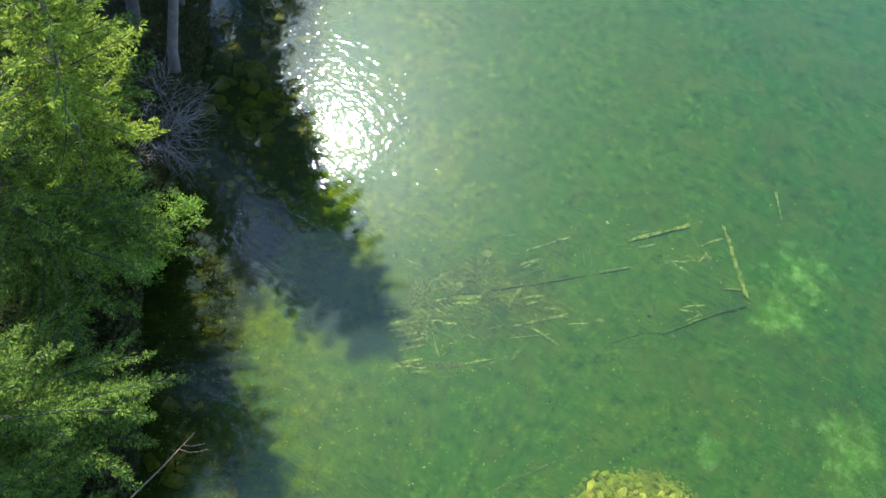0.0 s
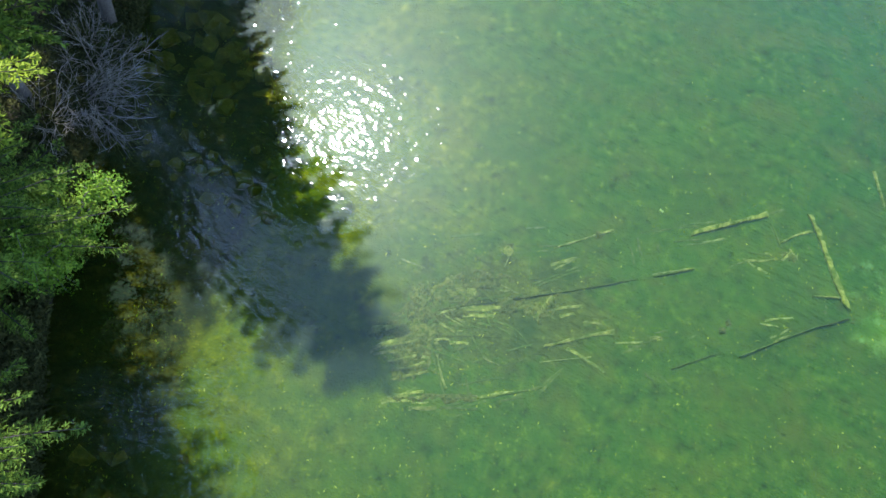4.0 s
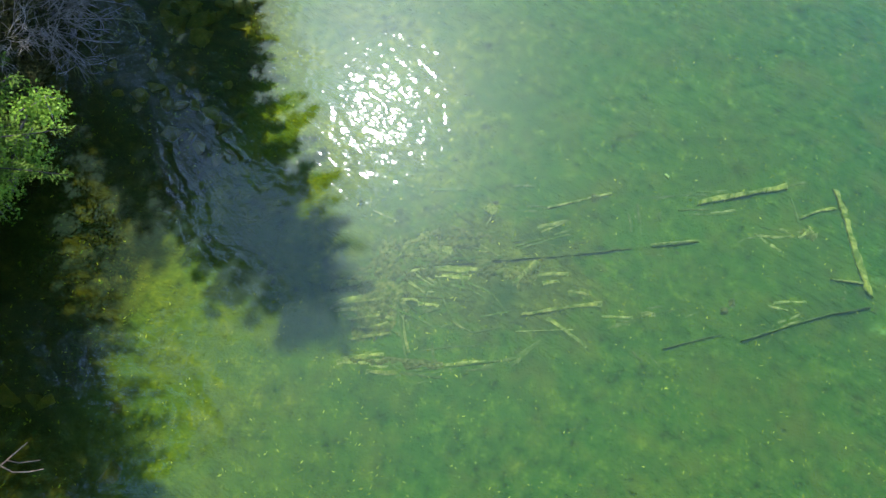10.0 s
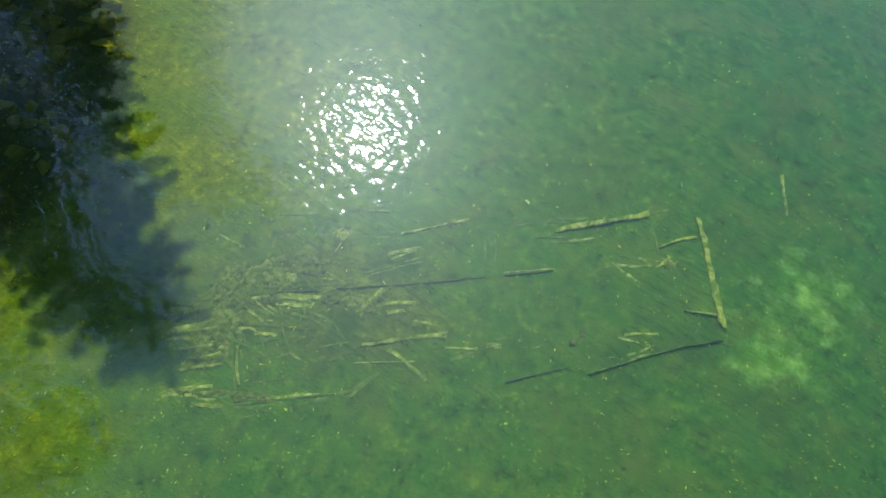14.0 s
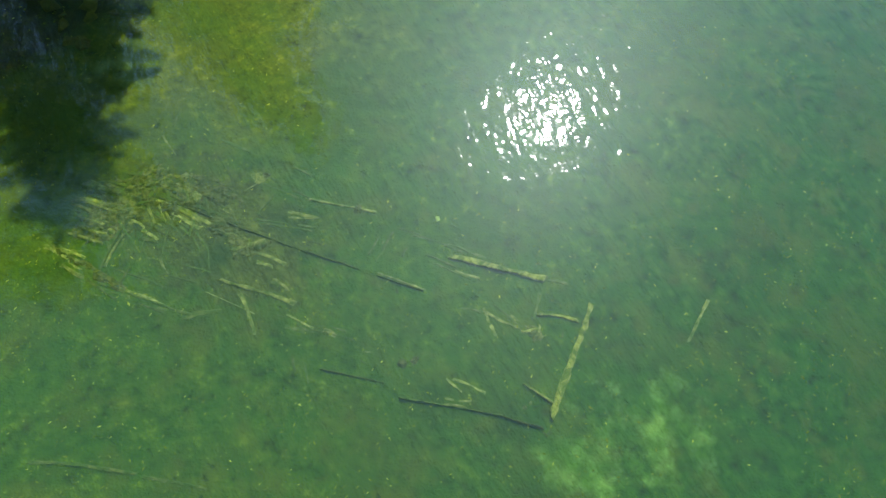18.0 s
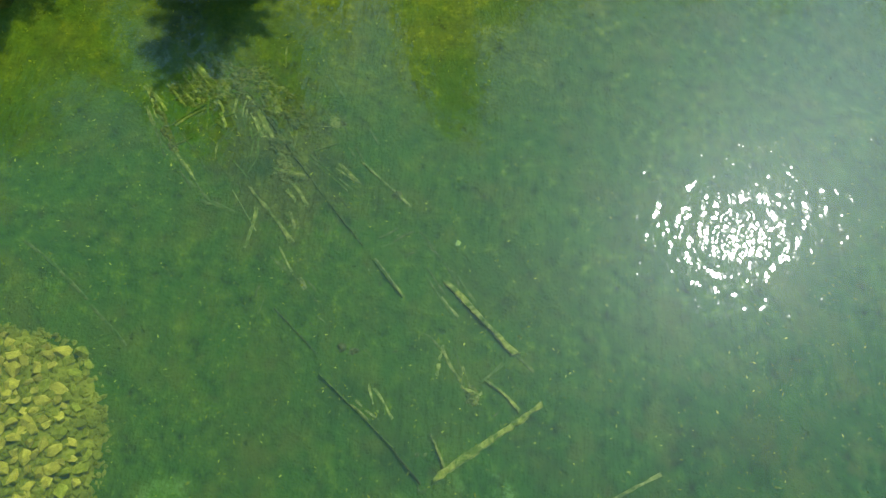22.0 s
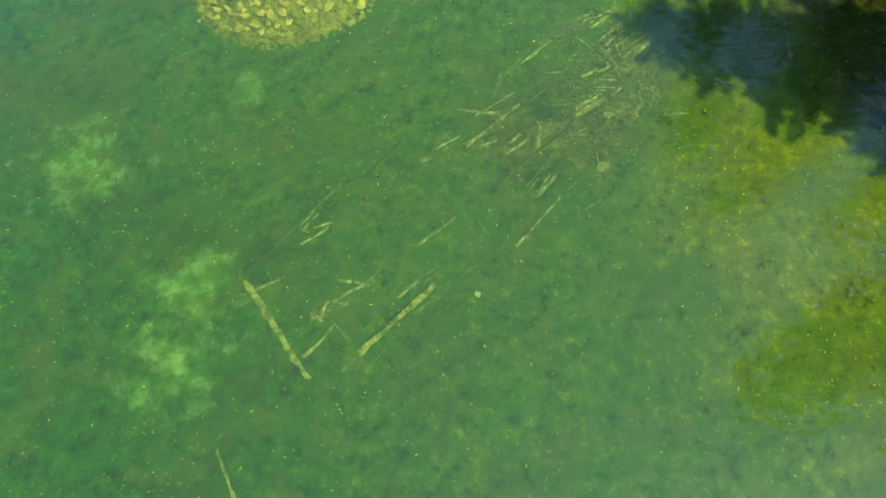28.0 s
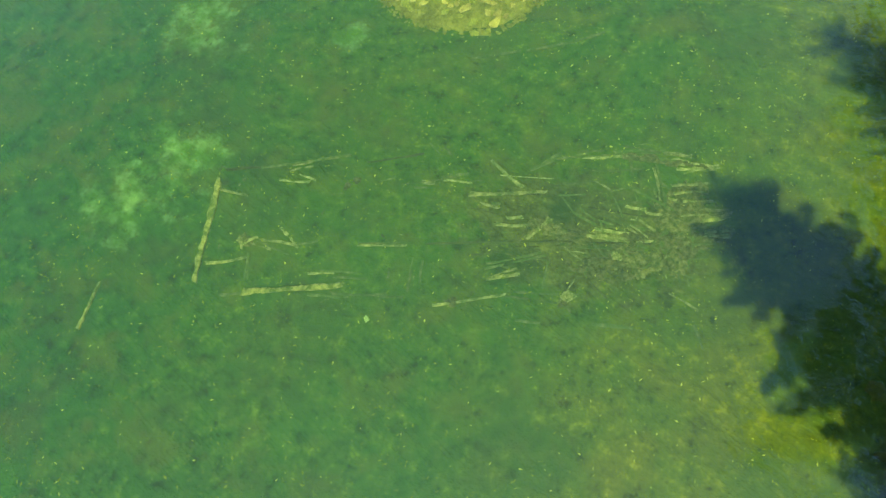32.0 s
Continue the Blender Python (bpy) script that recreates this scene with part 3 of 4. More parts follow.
timber("plank", PALE_WOOD, 5.21, 6.24, 5.53, 6.27, 0.13, 0.04, 0.02)
timber("plank", WOOD, 4.44, 5.89, 4.88, 5.99, 0.12, 0.04, 0.02)
timber("plank", PALE_WOOD, 8.11, 6.70, 8.55, 6.60, 0.07, 0.04, 0.02)
timber("plank", PALE_WOOD, 2.98, 6.82, 3.37, 6.89, 0.12, 0.04, 0.02)
timber("keel_plank", PALE_WOOD, -0.20, 6.87, 0.63, 7.07, 0.08, 0.05, 0.02)
timber("deck_plank", PALE_WOOD, 0.51, 6.84, 1.29, 6.84, 0.13, 0.04, 0.03)
timber("plank", PALE_WOOD, -0.12, 6.68, 0.38, 6.36, 0.09, 0.04, 0.02)
timber("deck_plank", PALE_WOOD, -1.69, 5.81, -1.01, 5.93, 0.10, 0.04, 0.03)
timber("side_plank", PALE_WOOD, -1.41, 4.68, -0.31, 4.80, 0.11, 0.04, 0.02)
timber("side_plank", PALE_WOOD, -0.80, 4.49, -0.14, 4.50, 0.14, 0.04, 0.02)
timber("side_plank", WOOD, -0.16, 4.46, 1.05, 4.68, 0.10, 0.04, 0.02)
timber("rib", WOOD, 0.57, 5.27, 0.66, 4.65, 0.08, 0.05, 0.02)
timber("plank", WOOD, 2.32, 4.90, 2.56, 5.13, 0.10, 0.04, 0.02)
timber("side_plank", WOOD, 1.29, 4.69, 1.92, 4.80, 0.07, 0.04, 0.02)
timber("side_log", WOOD, 1.47, 8.52, 2.85, 8.69, 0.08, 0.04, 0.02)
timber("plank", WOOD, 2.44, 7.64, 3.64, 8.12, 0.07, 0.04, 0.02)
timber("plank", WOOD, -1.20, 6.95, -0.40, 6.89, 0.08, 0.04, 0.02)
timber("plank", WOOD, 1.30, 6.72, 1.83, 6.48, 0.08, 0.04, 0.02)
timber("plank", WOOD, 0.68, 6.40, 0.97, 5.88, 0.06, 0.04, 0.02)
timber("plank", WOOD, 1.60, 5.93, 2.23, 6.09, 0.06, 0.04, 0.02)
timber("plank", PALE_WOOD, -1.77, 5.92, -1.01, 6.11, 0.19, 0.04, 0.02)
timber("plank", PALE_WOOD, -1.46, 4.66, -0.78, 4.85, 0.16, 0.04, 0.02)
timber("plank", PALE_WOOD, 2.37, 6.73, 2.83, 7.32, 0.20, 0.04, 0.02)
timber("plank", WOOD, 2.31, 4.89, 2.87, 5.42, 0.11, 0.04, 0.02)
timber("rib", PALE_WOOD, 3.09, 6.00, 3.97, 5.40, 0.11, 0.05, 0.02)
timber("plank", WOOD, 4.63, 6.03, 5.06, 6.09, 0.10, 0.04, 0.02)
timber("plank", PALE_WOOD, 2.93, 8.13, 3.58, 8.49, 0.08, 0.04, 0.02)
timber("plank", WOOD, 0.30, 5.04, 1.52, 5.26, 0.07, 0.04, 0.02)
timber("plank", WOOD, 0.13, 6.60, 0.94, 6.53, 0.09, 0.04, 0.02)
timber("plank", PALE_WOOD, 0.37, 6.86, 1.16, 6.89, 0.09, 0.04, 0.02)
timber("rib", WOOD, -0.73, 6.17, 0.53, 5.63, 0.09, 0.05, 0.02)
timber("plank", WOOD, -0.06, 4.54, 0.84, 4.51, 0.10, 0.04, 0.02)

CRUSTS = ((-0.72, 5.92, 0.52, 0.51, -3.12, 11), (-0.63, 6.98, 0.40, 0.82, -3.12, 12), (-1.35, 6.57, 0.41, 0.22, -3.12, 13), (0.14, 7.47, 0.59, 0.41, -3.12, 14), (1.02, 7.78, 0.78, 0.38, -3.13, 15), (1.63, 7.19, 0.67, 0.27, -3.13, 16), (0.75, 7.48, 0.26, 0.32, -3.13, 17), (1.86, 8.68, 0.23, 0.17, -3.13, 18), (4.25, 9.14, 0.28, 0.16, -3.13, 19), (9.33, 8.55, 0.35, 0.17, -3.13, 20), (2.48, 6.86, 0.24, 0.21, -3.13, 21), (0.34, 4.75, 0.85, 0.15, -3.13, 22), (2.02, 7.09, 0.43, 0.24, -3.13, 23), (7.33, 6.71, 0.12, 0.16, -3.13, 24), (-1.58, 6.37, 0.31, 0.19, 0.07, 25), (-0.85, 6.83, 0.52, 0.41, 0.07, 26), (-0.90, 5.55, 0.63, 0.41, 0.07, 27), (1.68, 6.95, 0.36, 0.22, 0.08, 28), (2.33, 6.91, 0.34, 0.25, 0.08, 29), (0.48, 7.28, 0.21, 0.20, 0.08, 30), (9.22, 8.55, 0.27, 0.21, 0.08, 31), (9.82, 6.99, 0.18, 0.14, 0.08, 32), (-0.47, 6.31, 0.51, 0.66, 0.07, 33), (0.38, 6.92, 0.65, 0.22, 0.08, 34), (-0.43, 4.76, 0.86, 0.12, 0.07, 35), (7.11, 6.51, 0.12, 0.13, 0.08, 36), (-0.82, 6.06, 0.86, 0.66, 0.82, 37), (0.80, 7.33, 0.28, 0.24, 0.83, 38), (-0.41, 7.00, 0.58, 0.51, 0.82, 39), (2.67, 7.01, 0.52, 0.21, 0.83, 40))


def scatter_planks():
    """Broken boards heaped at the barge's inner end."""
    rng = random.Random(41)
    for i in range(55):
        x, y = rng.gauss(0.5, 1.1), rng.gauss(7.0, 0.8)
        x, y = min(max(x, -1.1), 3.2), min(max(y, 5.3), 8.9)
        a = rng.choice((0.08, 0.08, 0.2, 1.6, -0.5, 0.7, 2.4)) + rng.gauss(0, 0.22)
        n = rng.uniform(0.12, 0.75)
        timber("board", rng.choice((WOOD, WOOD, DARK_WOOD, PALE_WOOD)), x, y, x + n * math.cos(a), y + n * math.sin(a), rng.uniform(0.03, 0.09), rng.uniform(0.02, 0.04), rng.uniform(0.0, 0.05))
    for i in range(22):
        x, y = rng.uniform(2.6, 9.8), rng.uniform(5.8, 9.4)
        a, n = rng.choice((0.1, 0.25, 1.6, -0.8)) + rng.gauss(0, 0.3), rng.uniform(0.2, 0.5)
        timber("board", rng.choice((WOOD, DARK_WOOD)), x, y, x + n * math.cos(a), y + n * math.sin(a), rng.uniform(0.03, 0.07), 0.04, 0.0)

    for i in range(16):
        x, y = rng.uniform(-0.9, 3.6), rng.uniform(5.4, 8.6)
        a, n = 0.06 + rng.gauss(0, 0.12), rng.uniform(0.5, 1.5)
        timber("board", rng.choice((WOOD, DARK_WOOD, DARK_WOOD, PALE_WOOD)), x, y, x + n * math.cos(a), y + n * math.sin(a), rng.uniform(0.025, 0.06), 0.03, rng.uniform(-0.01, 0.03))
    for i in range(18):
        x, y = rng.uniform(-1.15, 0.25), rng.uniform(5.35, 7.7)
        a, n = rng.choice((0.05, 0.05, 1.55)) + rng.gauss(0, 0.25), rng.uniform(0.14, 0.5)
        timber("deck_board", rng.choice((PALE_WOOD, WOOD, WOOD)), x, y, x + n * math.cos(a), y + n * math.sin(a), rng.uniform(0.07, 0.15), 0.05, rng.uniform(0.0, 0.05))


scatter_planks()


def silt_crust(cx, cy, rx, ry, turn, seed):
    """A ragged mat of silted wreckage, thinning out into the bed."""
    step, vs, fs, at = 0.05, [], [], {}
    c, q = math.cos(turn), math.sin(turn)

    def rise(i, j):
        u, v = i * step, j * step
        x, y = cx + c * u - q * v, cy + q * u + c * v
        rag = 1.0 * soft_noise(2.6 * x, 2.6 * y, seed) + 0.9 * soft_noise(6.5 * x, 6.5 * y, seed + 4) + 0.6 * soft_noise(14 * x, 14 * y, seed + 9)
        return x, y, 0.75 - math.hypot(u / rx, v / ry) ** 2 + rag

    ni, nj = int(1.3 * rx / step), int(1.3 * ry / step)
    for i in range(-ni, ni):
        for j in range(-nj, nj):
            ring = []
            for key in ((i, j), (i + 1, j), (i + 1, j + 1), (i, j + 1)):
                x, y, k = rise(*key)
                ring.append((key, x, y, k))
            if sum(k for _, _, _, k in ring) < 0.9:
                continue
            face = []
            for key, x, y, k in ring:
                if key not in at:
                    at[key] = len(vs)
                    vs.append((x - barge.location.x, y - barge.location.y, bed_z(x, y) - 0.015 + 0.09 * min(1.0, max(0.0, k * 0.9)) + 0.02 * soft_noise(9 * x, 9 * y, 2) - barge.location.z))
                face.append(at[key])
            fs.append(face)
    part("silt_crust", mesh_from("silt_crust", vs, fs), CRUST, barge, "pale mottled crust of silt over broken boards")


for args in CRUSTS:
    silt_crust(*args)


def lone_log(name, label, ax, ay, bx, by, width, material=WOOD, lift=0.02):
    ob = lay(name, None, (ax, ay), (bx, by), width, width * 0.8, material, lift, int(100 * ax + 10 * by), wear=0.4)
    return tagged(ob, label, "log")


lone_log("sunken_log", "short pale log lying on the deeper lake bed", 12.45, 11.3, 12.4, 10.15, 0.10, PALE_WOOD)
lone_log("sunken_log", "thin half-buried log beside the rock pile", 1.6, 0.95, 3.6, 1.85, 0.11, WOOD, 0.0)
lone_log("sunken_log", "thin half-buried log beside the rock pile", 3.75, 1.85, 5.0, 2.3, 0.10, WOOD, 0.0)


# ---- stones ----
def stone_mesh(seed, flat=0.6):
    """An angular stone about 1 m across, with its base at z 0."""
    rng = random.Random(seed)
    bm = bmesh.new()
    for _ in range(13):
        v = Vector((rng.gauss(0, 1), rng.gauss(0, 1), rng.gauss(0, 1))).normalized() * rng.uniform(0.42, 0.56)
        bm.verts.new((v.x * rng.uniform(0.9, 1.15), v.y, v.z * flat))
    bmesh.ops.convex_hull(bm, input=bm.verts)
    loose = [v for v in bm.verts if not v.link_faces]
    bmesh.ops.delete(bm, geom=loose, context='VERTS')
    low = min(v.co.z for v in bm.verts)
    bmesh.ops.translate(bm, verts=bm.verts, vec=(0, 0, -low))
    me = bpy.data.meshes.new("stone")
    bm.to_mesh(me)
    bm.free()
    return me


STONES = [stone_mesh(s) for s in range(14)]


def stone_copy(seed, material):
    me = STONES[seed % 14].copy()
    me.materials.append(material)
    return me


PILE_X, PILE_Y, PILE_R = 5.85, -1.05, 2.5
PILE_STONES = [stone_copy(s, ROCK) for s in range(14)]
MOSSY_STONES = [stone_copy(s, MOSSY_ROCK) for s in range(14)]
pile = tagged(empty_at("rock_pile", PILE_X, PILE_Y, bed_z(PILE_X, PILE_Y)), "round heap of yellowish broken limestone under shallow water", "rock pile")
rng = random.Random(7)
spots = []
tries = 0
while len(spots) < 300 and tries < 60000:
    tries += 1
    a, r = rng.uniform(0, 2 * math.pi), PILE_R * math.sqrt(rng.random())
    edge = 1 + 0.10 * math.sin(3 * a + 1) + 0.06 * math.sin(7 * a)
    x, y = r * edge * math.cos(a), r * edge * math.sin(a)
    size = rng.choice((0.18, 0.21, 0.24, 0.26, 0.29, 0.33)) * rng.uniform(0.85, 1.15)
    if all((x - u) ** 2 + (y - v) ** 2 > (0.385 * (size + s)) ** 2 for u, v, s in spots):
        spots.append((x, y, size))


def pile_top(x, y):
    r = math.hypot(x, y) / PILE_R
    return 0.55 * max(0.0, 1 - r ** 2.6) + 0.13 * min(1.0, max(0.0, (1.14 - r) / 0.14)) + 0.05 * soft_noise(1.7 * x, 1.7 * y, 2.0)


for i, (x, y, size) in enumerate(spots):
    outer = math.hypot(x, y) / PILE_R + rng.gauss(0, 0.14) > 0.93
    ob = part("stone", (MOSSY_STONES if outer else PILE_STONES)[i % 14], None, pile)
    ob.location = (x, y, pile_top(x, y) - 0.07 + bed_z(x + PILE_X, y + PILE_Y) - pile.location.z)
    ob.rotation_euler = (rng.uniform(-.4, .4), rng.uniform(-.4, .4), rng.uniform(0, 6.3))
    ob.scale = (size * rng.uniform(1.1, 1.5), size * rng.uniform(0.85, 1.2), size * rng.uniform(0.7, 1.1))


def joined_stones(name, places, rng):
    """Many stones in one mesh: rows of x, y, z, size."""
    vs, fs = [], []
    for (x, y, z, size) in places:
        me = STONES[rng.randrange(14)]
        m = Matrix.Translation((x, y, z)) @ Euler((rng.uniform(-.4, .4), rng.uniform(-.4, .4), rng.uniform(0, 6.3))).to_matrix().to_4x4() @ Matrix.Diagonal((size, size * rng.uniform(.7, 1), size, 1))
        n = len(vs)
        vs += [m @ v.co for v in me.vertices]
        fs += [[n + k for k in p.vertices] for p in me.polygons]
    return mesh_from(name, vs, fs)


under = []
for i in range(2400):
    a, r = rng.uniform(0, 2 * math.pi), PILE_R * 1.12 * math.sqrt(rng.random())
    x, y = r * math.cos(a), r * math.sin(a)
    under.append((x, y, pile_top(x, y) - 0.12 + bed_z(x + PILE_X, y + PILE_Y) - pile.location.z, rng.uniform(0.10, 0.21)))
tagged(part("rubble", joined_stones("rubble", under, rng), MOSSY_ROCK, pile, "small stones between the larger ones"), kind="stuff")


def pile_core():
    """The packed rubble inside the heap."""
    rings, sides = 14, 48
    vs = [(0, 0, pile_top(0, 0) - 0.13 + bed_z(PILE_X, PILE_Y) - pile.location.z)]
    for i in range(1, rings + 1):
        for j in range(sides):
            a, r = 2 * math.pi * j / sides, 1.12 * PILE_R * i / rings
            x, y = r * math.cos(a), r * math.sin(a)
            lump = 0.05 * soft_noise(4 * x, 4 * y, 6.0)
            vs.append((x, y, pile_top(x, y) + lump - (0.13 if i < rings else 0.25) + bed_z(x + PILE_X, y + PILE_Y) - pile.location.z))
    fs = [(0, 1 + j, 1 + (j + 1) % sides) for j in range(sides)]
    for i in range(rings - 1):
        for j in range(sides):
            k, n = 1 + i * sides, (j + 1) % sides
            fs.append((k + j, k + sides + j, k + sides + n, k + n))
    part("core", mesh_from("core", vs, fs), MOSSY_ROCK, pile, "packed stone rubble inside the heap")


pile_core()


def bed_stone(label, x, y, size, material, sink=0.1, seed=0):
    ob = part("stone", stone_copy(seed, material), None)
    ob.matrix_world = Matrix.Translation((x, y, bed_z(x, y) - sink * size)) @ Matrix.Rotation(seed * 1.7, 4, 'Z') @ Matrix.Diagonal((size, size * 0.8, size, 1))
    return tagged(ob, label, "stone")


bed_stone("pale rounded stone lying on the lake bed", 6.03, 9.9, 0.19, MARL, 0.0, seed=3)
bed_stone("pale algae-spotted stone among the barge's timbers", 0.75, 7.45, 0.34, PALE_WOOD, 0.2, seed=5)
bed_stone("pale algae-spotted stone among the barge's timbers", 2.0, 7.05, 0.28, PALE_WOOD, 0.2, seed=8)
bed_stone("algae-covered stone beside the barge", 1.75, 8.6, 0.40, PALE_WOOD, 0.1, seed=2)
rng = random.Random(19)
for i in range(150):
    if i >= 100:
        x, y, size = rng.uniform(-7.4, -4.6), rng.uniform(8.6, 15.5), rng.uniform(0.25, 0.75)
    elif i < 70:
        x, y, size = rng.uniform(-8.7, -5.2), rng.uniform(13.0, 20.5), rng.uniform(0.4, 1.1)
    elif i < 96:
        x, y, size = rng.uniform(-8.2, -5.6), rng.uniform(-0.8, 3.4), rng.uniform(0.3, 0.75)
    else:
        x, y, size = rng.uniform(-9.0, -7.6), rng.uniform(9.5, 13.0), rng.uniform(0.3, 0.6)
    ob = bed_stone("flat yellow-brown stone in the shallows by the bank", x, y, size, SHORE_ROCK, 0.26, seed=i)
    tagged(ob, group="stones along the bank")
for i in range(26):
    y = rng.uniform(11.5, 19.5)
    ob = bed_stone("grey stone on the bank at the waterline", shore_x(y) + rng.uniform(-1.0, 0.35), y, rng.uniform(0.2, 0.5), BARK, 0.25, seed=i + 3)
    tagged(ob, group="stones at the waterline")


# ---- plants ----
def unit(v):
    return v / np.maximum(np.linalg.norm(v, axis=-1, keepdims=True), 1e-9)


def kites(name, base, way, length, width, rng, flat=0.55):
    """One kite-shaped blade for each row."""
    n = len(base)
    side = unit(np.cross(way, unit(rng.normal(size=(n, 3)) * flat + np.array([0, 0, 1.0]))))
    mid = base + way * (length * 0.45)[:, None]
    half = side * (width * 0.5)[:, None]
    v = np.stack([base, mid + half, base + way * length[:, None], mid - half], 1).reshape(-1, 3)
    me = bpy.data.meshes.new(name)
    me.from_pydata(v.tolist(), [], np.arange(4 * n).reshape(-1, 4).tolist())
    me.update()
    return me


def tube_rows(lines, sides=5):
    """Tapered tubes along polylines; rows of (points, radius at the start, radius at the end)."""
    vs, fs = [], []
    for pts, r0, r1 in lines:
        pts = np.asarray(pts, float)
        n0 = len(vs)
        way = unit(np.gradient(pts, axis=0))
        ref = np.array([0.0, 0, 1]) if abs(way[0][2]) < 0.9 else np.array([1.0, 0, 0])
        for k, (p, w) in enumerate(zip(pts, way)):
            a = unit(np.cross(w, ref))
            b = np.cross(w, a)
            r = r0 + (r1 - r0) * k / (len(pts) - 1)
            for j in range(sides):
                q = 2 * math.pi * j / sides
                vs.append(p + r * (math.cos(q) * a + math.sin(q) * b))
        for k in range(len(pts) - 1):
            for j in range(sides):
                fs.append((n0 + k * sides + j, n0 + k * sides + (j + 1) % sides, n0 + (k + 1) * sides + (j + 1) % sides, n0 + (k + 1) * sides + j))
        fs.append(tuple(range(n0, n0 + sides))[::-1])
        fs.append(tuple(range(n0 + (len(pts) - 1) * sides, n0 + len(pts) * sides)))
    return vs, fs


def conifer(label, height, reach, clear, limbs, seed, lean=(0.0, 0.0), girth=0.22, material=None, droop=0.25, blade=0.10, broad=0.34, dense=1.0, taper=0.8, curve=1.0, split=False):
    """A conifer at the origin: trunk, limbs and sprays of needles. clear: height of the lowest limbs."""
    rng = np.random.default_rng(seed)
    tree = empty_at("conifer", 0, 0, 0)
    steps = np.linspace(0, 1, 14)

    def axis(s):
        return np.stack([lean[0] * s ** (0.62 * curve) + 0.12 * np.sin(4 * s + seed), lean[1] * s ** curve + 0.12 * np.cos(3 * s + seed), height * s], -1)

    trunk = axis(steps)
    trunk[0, 2] = -0.6
    stem_v, stem_f = tube_rows([(trunk, girth, 0.03)], 9)
    rows, base, way, length, owners = [], [], [], [], []
    for i in range(limbs):
        s = clear / height + (1 - clear / height) * ((i + rng.random()) / limbs) ** 1.05
        up = (s - clear / height) / (1 - clear / height)
        span_ = reach * ((1 - up) ** taper * 0.92 + 0.08) * (0.6 + 0.4 * min(1.0, up * 5 + 0.3)) * rng.uniform(0.5, 1.2)
        a = i * 2.399 + rng.normal(0, 0.3)
        out = np.array([math.cos(a), math.sin(a), 0.0])
        rise = rng.uniform(-0.05, 0.18) + 0.35 * up
        u = np.linspace(0, 1, 7)
        o = axis(np.array([s]))[0]
        wob = rng.normal(0, 0.05 * span_)
        line = o + span_ * (u[:, None] * out + (rise * u - droop * u ** 2 + 0.10 * u ** 4)[:, None] * np.array([0, 0, 1.0])) + (wob * np.sin(2.5 * u))[:, None] * np.array([-out[1], out[0], 0])
        rows.append((line, 0.010 + 0.008 * span_, 0.005))
        n = max(5, int(dense * span_ * 13))
        tilt = rng.normal(0, 0.22)
        for k in range(n):
            q = 0.12 + 0.88 * (k + rng.random()) / n
            if q < 0.93 and math.sin(9.0 * q + 2.1 * i) + 0.9 * rng.normal() < -0.75:
                continue
            p = np.array([np.interp(q, u, line[:, c]) for c in range(3)])
            side = -1 if k % 2 else 1
            ang = side * rng.uniform(0.6, 0.95) * (1.0 if k < n - 1 else 0.1)
            tw = np.array([out[0] * math.cos(ang) - out[1] * math.sin(ang), out[0] * math.sin(ang) + out[1] * math.cos(ang), side * tilt - 0.14 + rng.normal(0, 0.24)])
            reach_t = min(0.5, 0.32 * span_ ** 0.8 * (1.02 - q)) * rng.uniform(0.4, 1.3) + 0.09
            m = max(4, int(reach_t / (blade * 0.2)))
            f = (np.arange(m) + rng.random(m) * 0.6) / m
            b = p + tw * (f * reach_t)[:, None] - np.array([0, 0, 0.16]) * (reach_t * f ** 2)[:, None] + rng.normal(0, 0.008, (m, 3))
            lat = np.array([-tw[1], tw[0], side * 0.0])
            w = unit(tw * 0.8 + lat * np.where(np.arange(m) % 2, 1, -1)[:, None] * rng.uniform(0.4, 0.8, (m, 1)) + rng.normal(0, 0.2, (m, 3)))
            owners.append(i)
            base.append(b)
            way.append(w)
            length.append(blade * rng.uniform(0.7, 1.3, m) * (1.15 - 0.5 * f))
    part("trunk", smooth(mesh_from("trunk", stem_v, stem_f)), BARK, tree, "grey trunk")
    for i, row in enumerate(rows):
        limb = part("limb", smooth(mesh_from("limb", *tube_rows([row], 4))), LIMB, tree)
        mine = [k for k, owner in enumerate(owners) if owner == i]
        if split and mine:
            b, w, n = (np.concatenate([rows_[k] for k in mine]) for rows_ in (base, way, length))
            part("needle_spray", kites("needle_spray", b, w, n, n * broad, rng, 0.75), material or NEEDLE, limb, "spray of green needles")
    if split:
        return tagged(tree, label, "tree", kind="thing")
    base, way, length = np.concatenate(base), np.concatenate(way), np.concatenate(length)
    part("crown", kites("crown", base, way, length, length * broad, rng, 0.75), material or NEEDLE, tree, "sprays of green needles")
    return tagged(tree, label, "tree", kind="thing")


def put(ob, x, y, turn=0.0, size=1.0):
    ob.matrix_basis = Matrix.Translation((x, y, bed_z(x, y))) @ Matrix.Rotation(radians(turn), 4, 'Z') @ Matrix.Diagonal((size, size, size, 1))
    return ob


def again(ob, x, y, turn, size, label):
    m = Matrix.Translation((x, y, bed_z(x, y))) @ Matrix.Rotation(radians(turn), 4, 'Z')
    c = copy_thing(ob, m)
    c.scale = (size, size, size)
    return tagged(c, label)


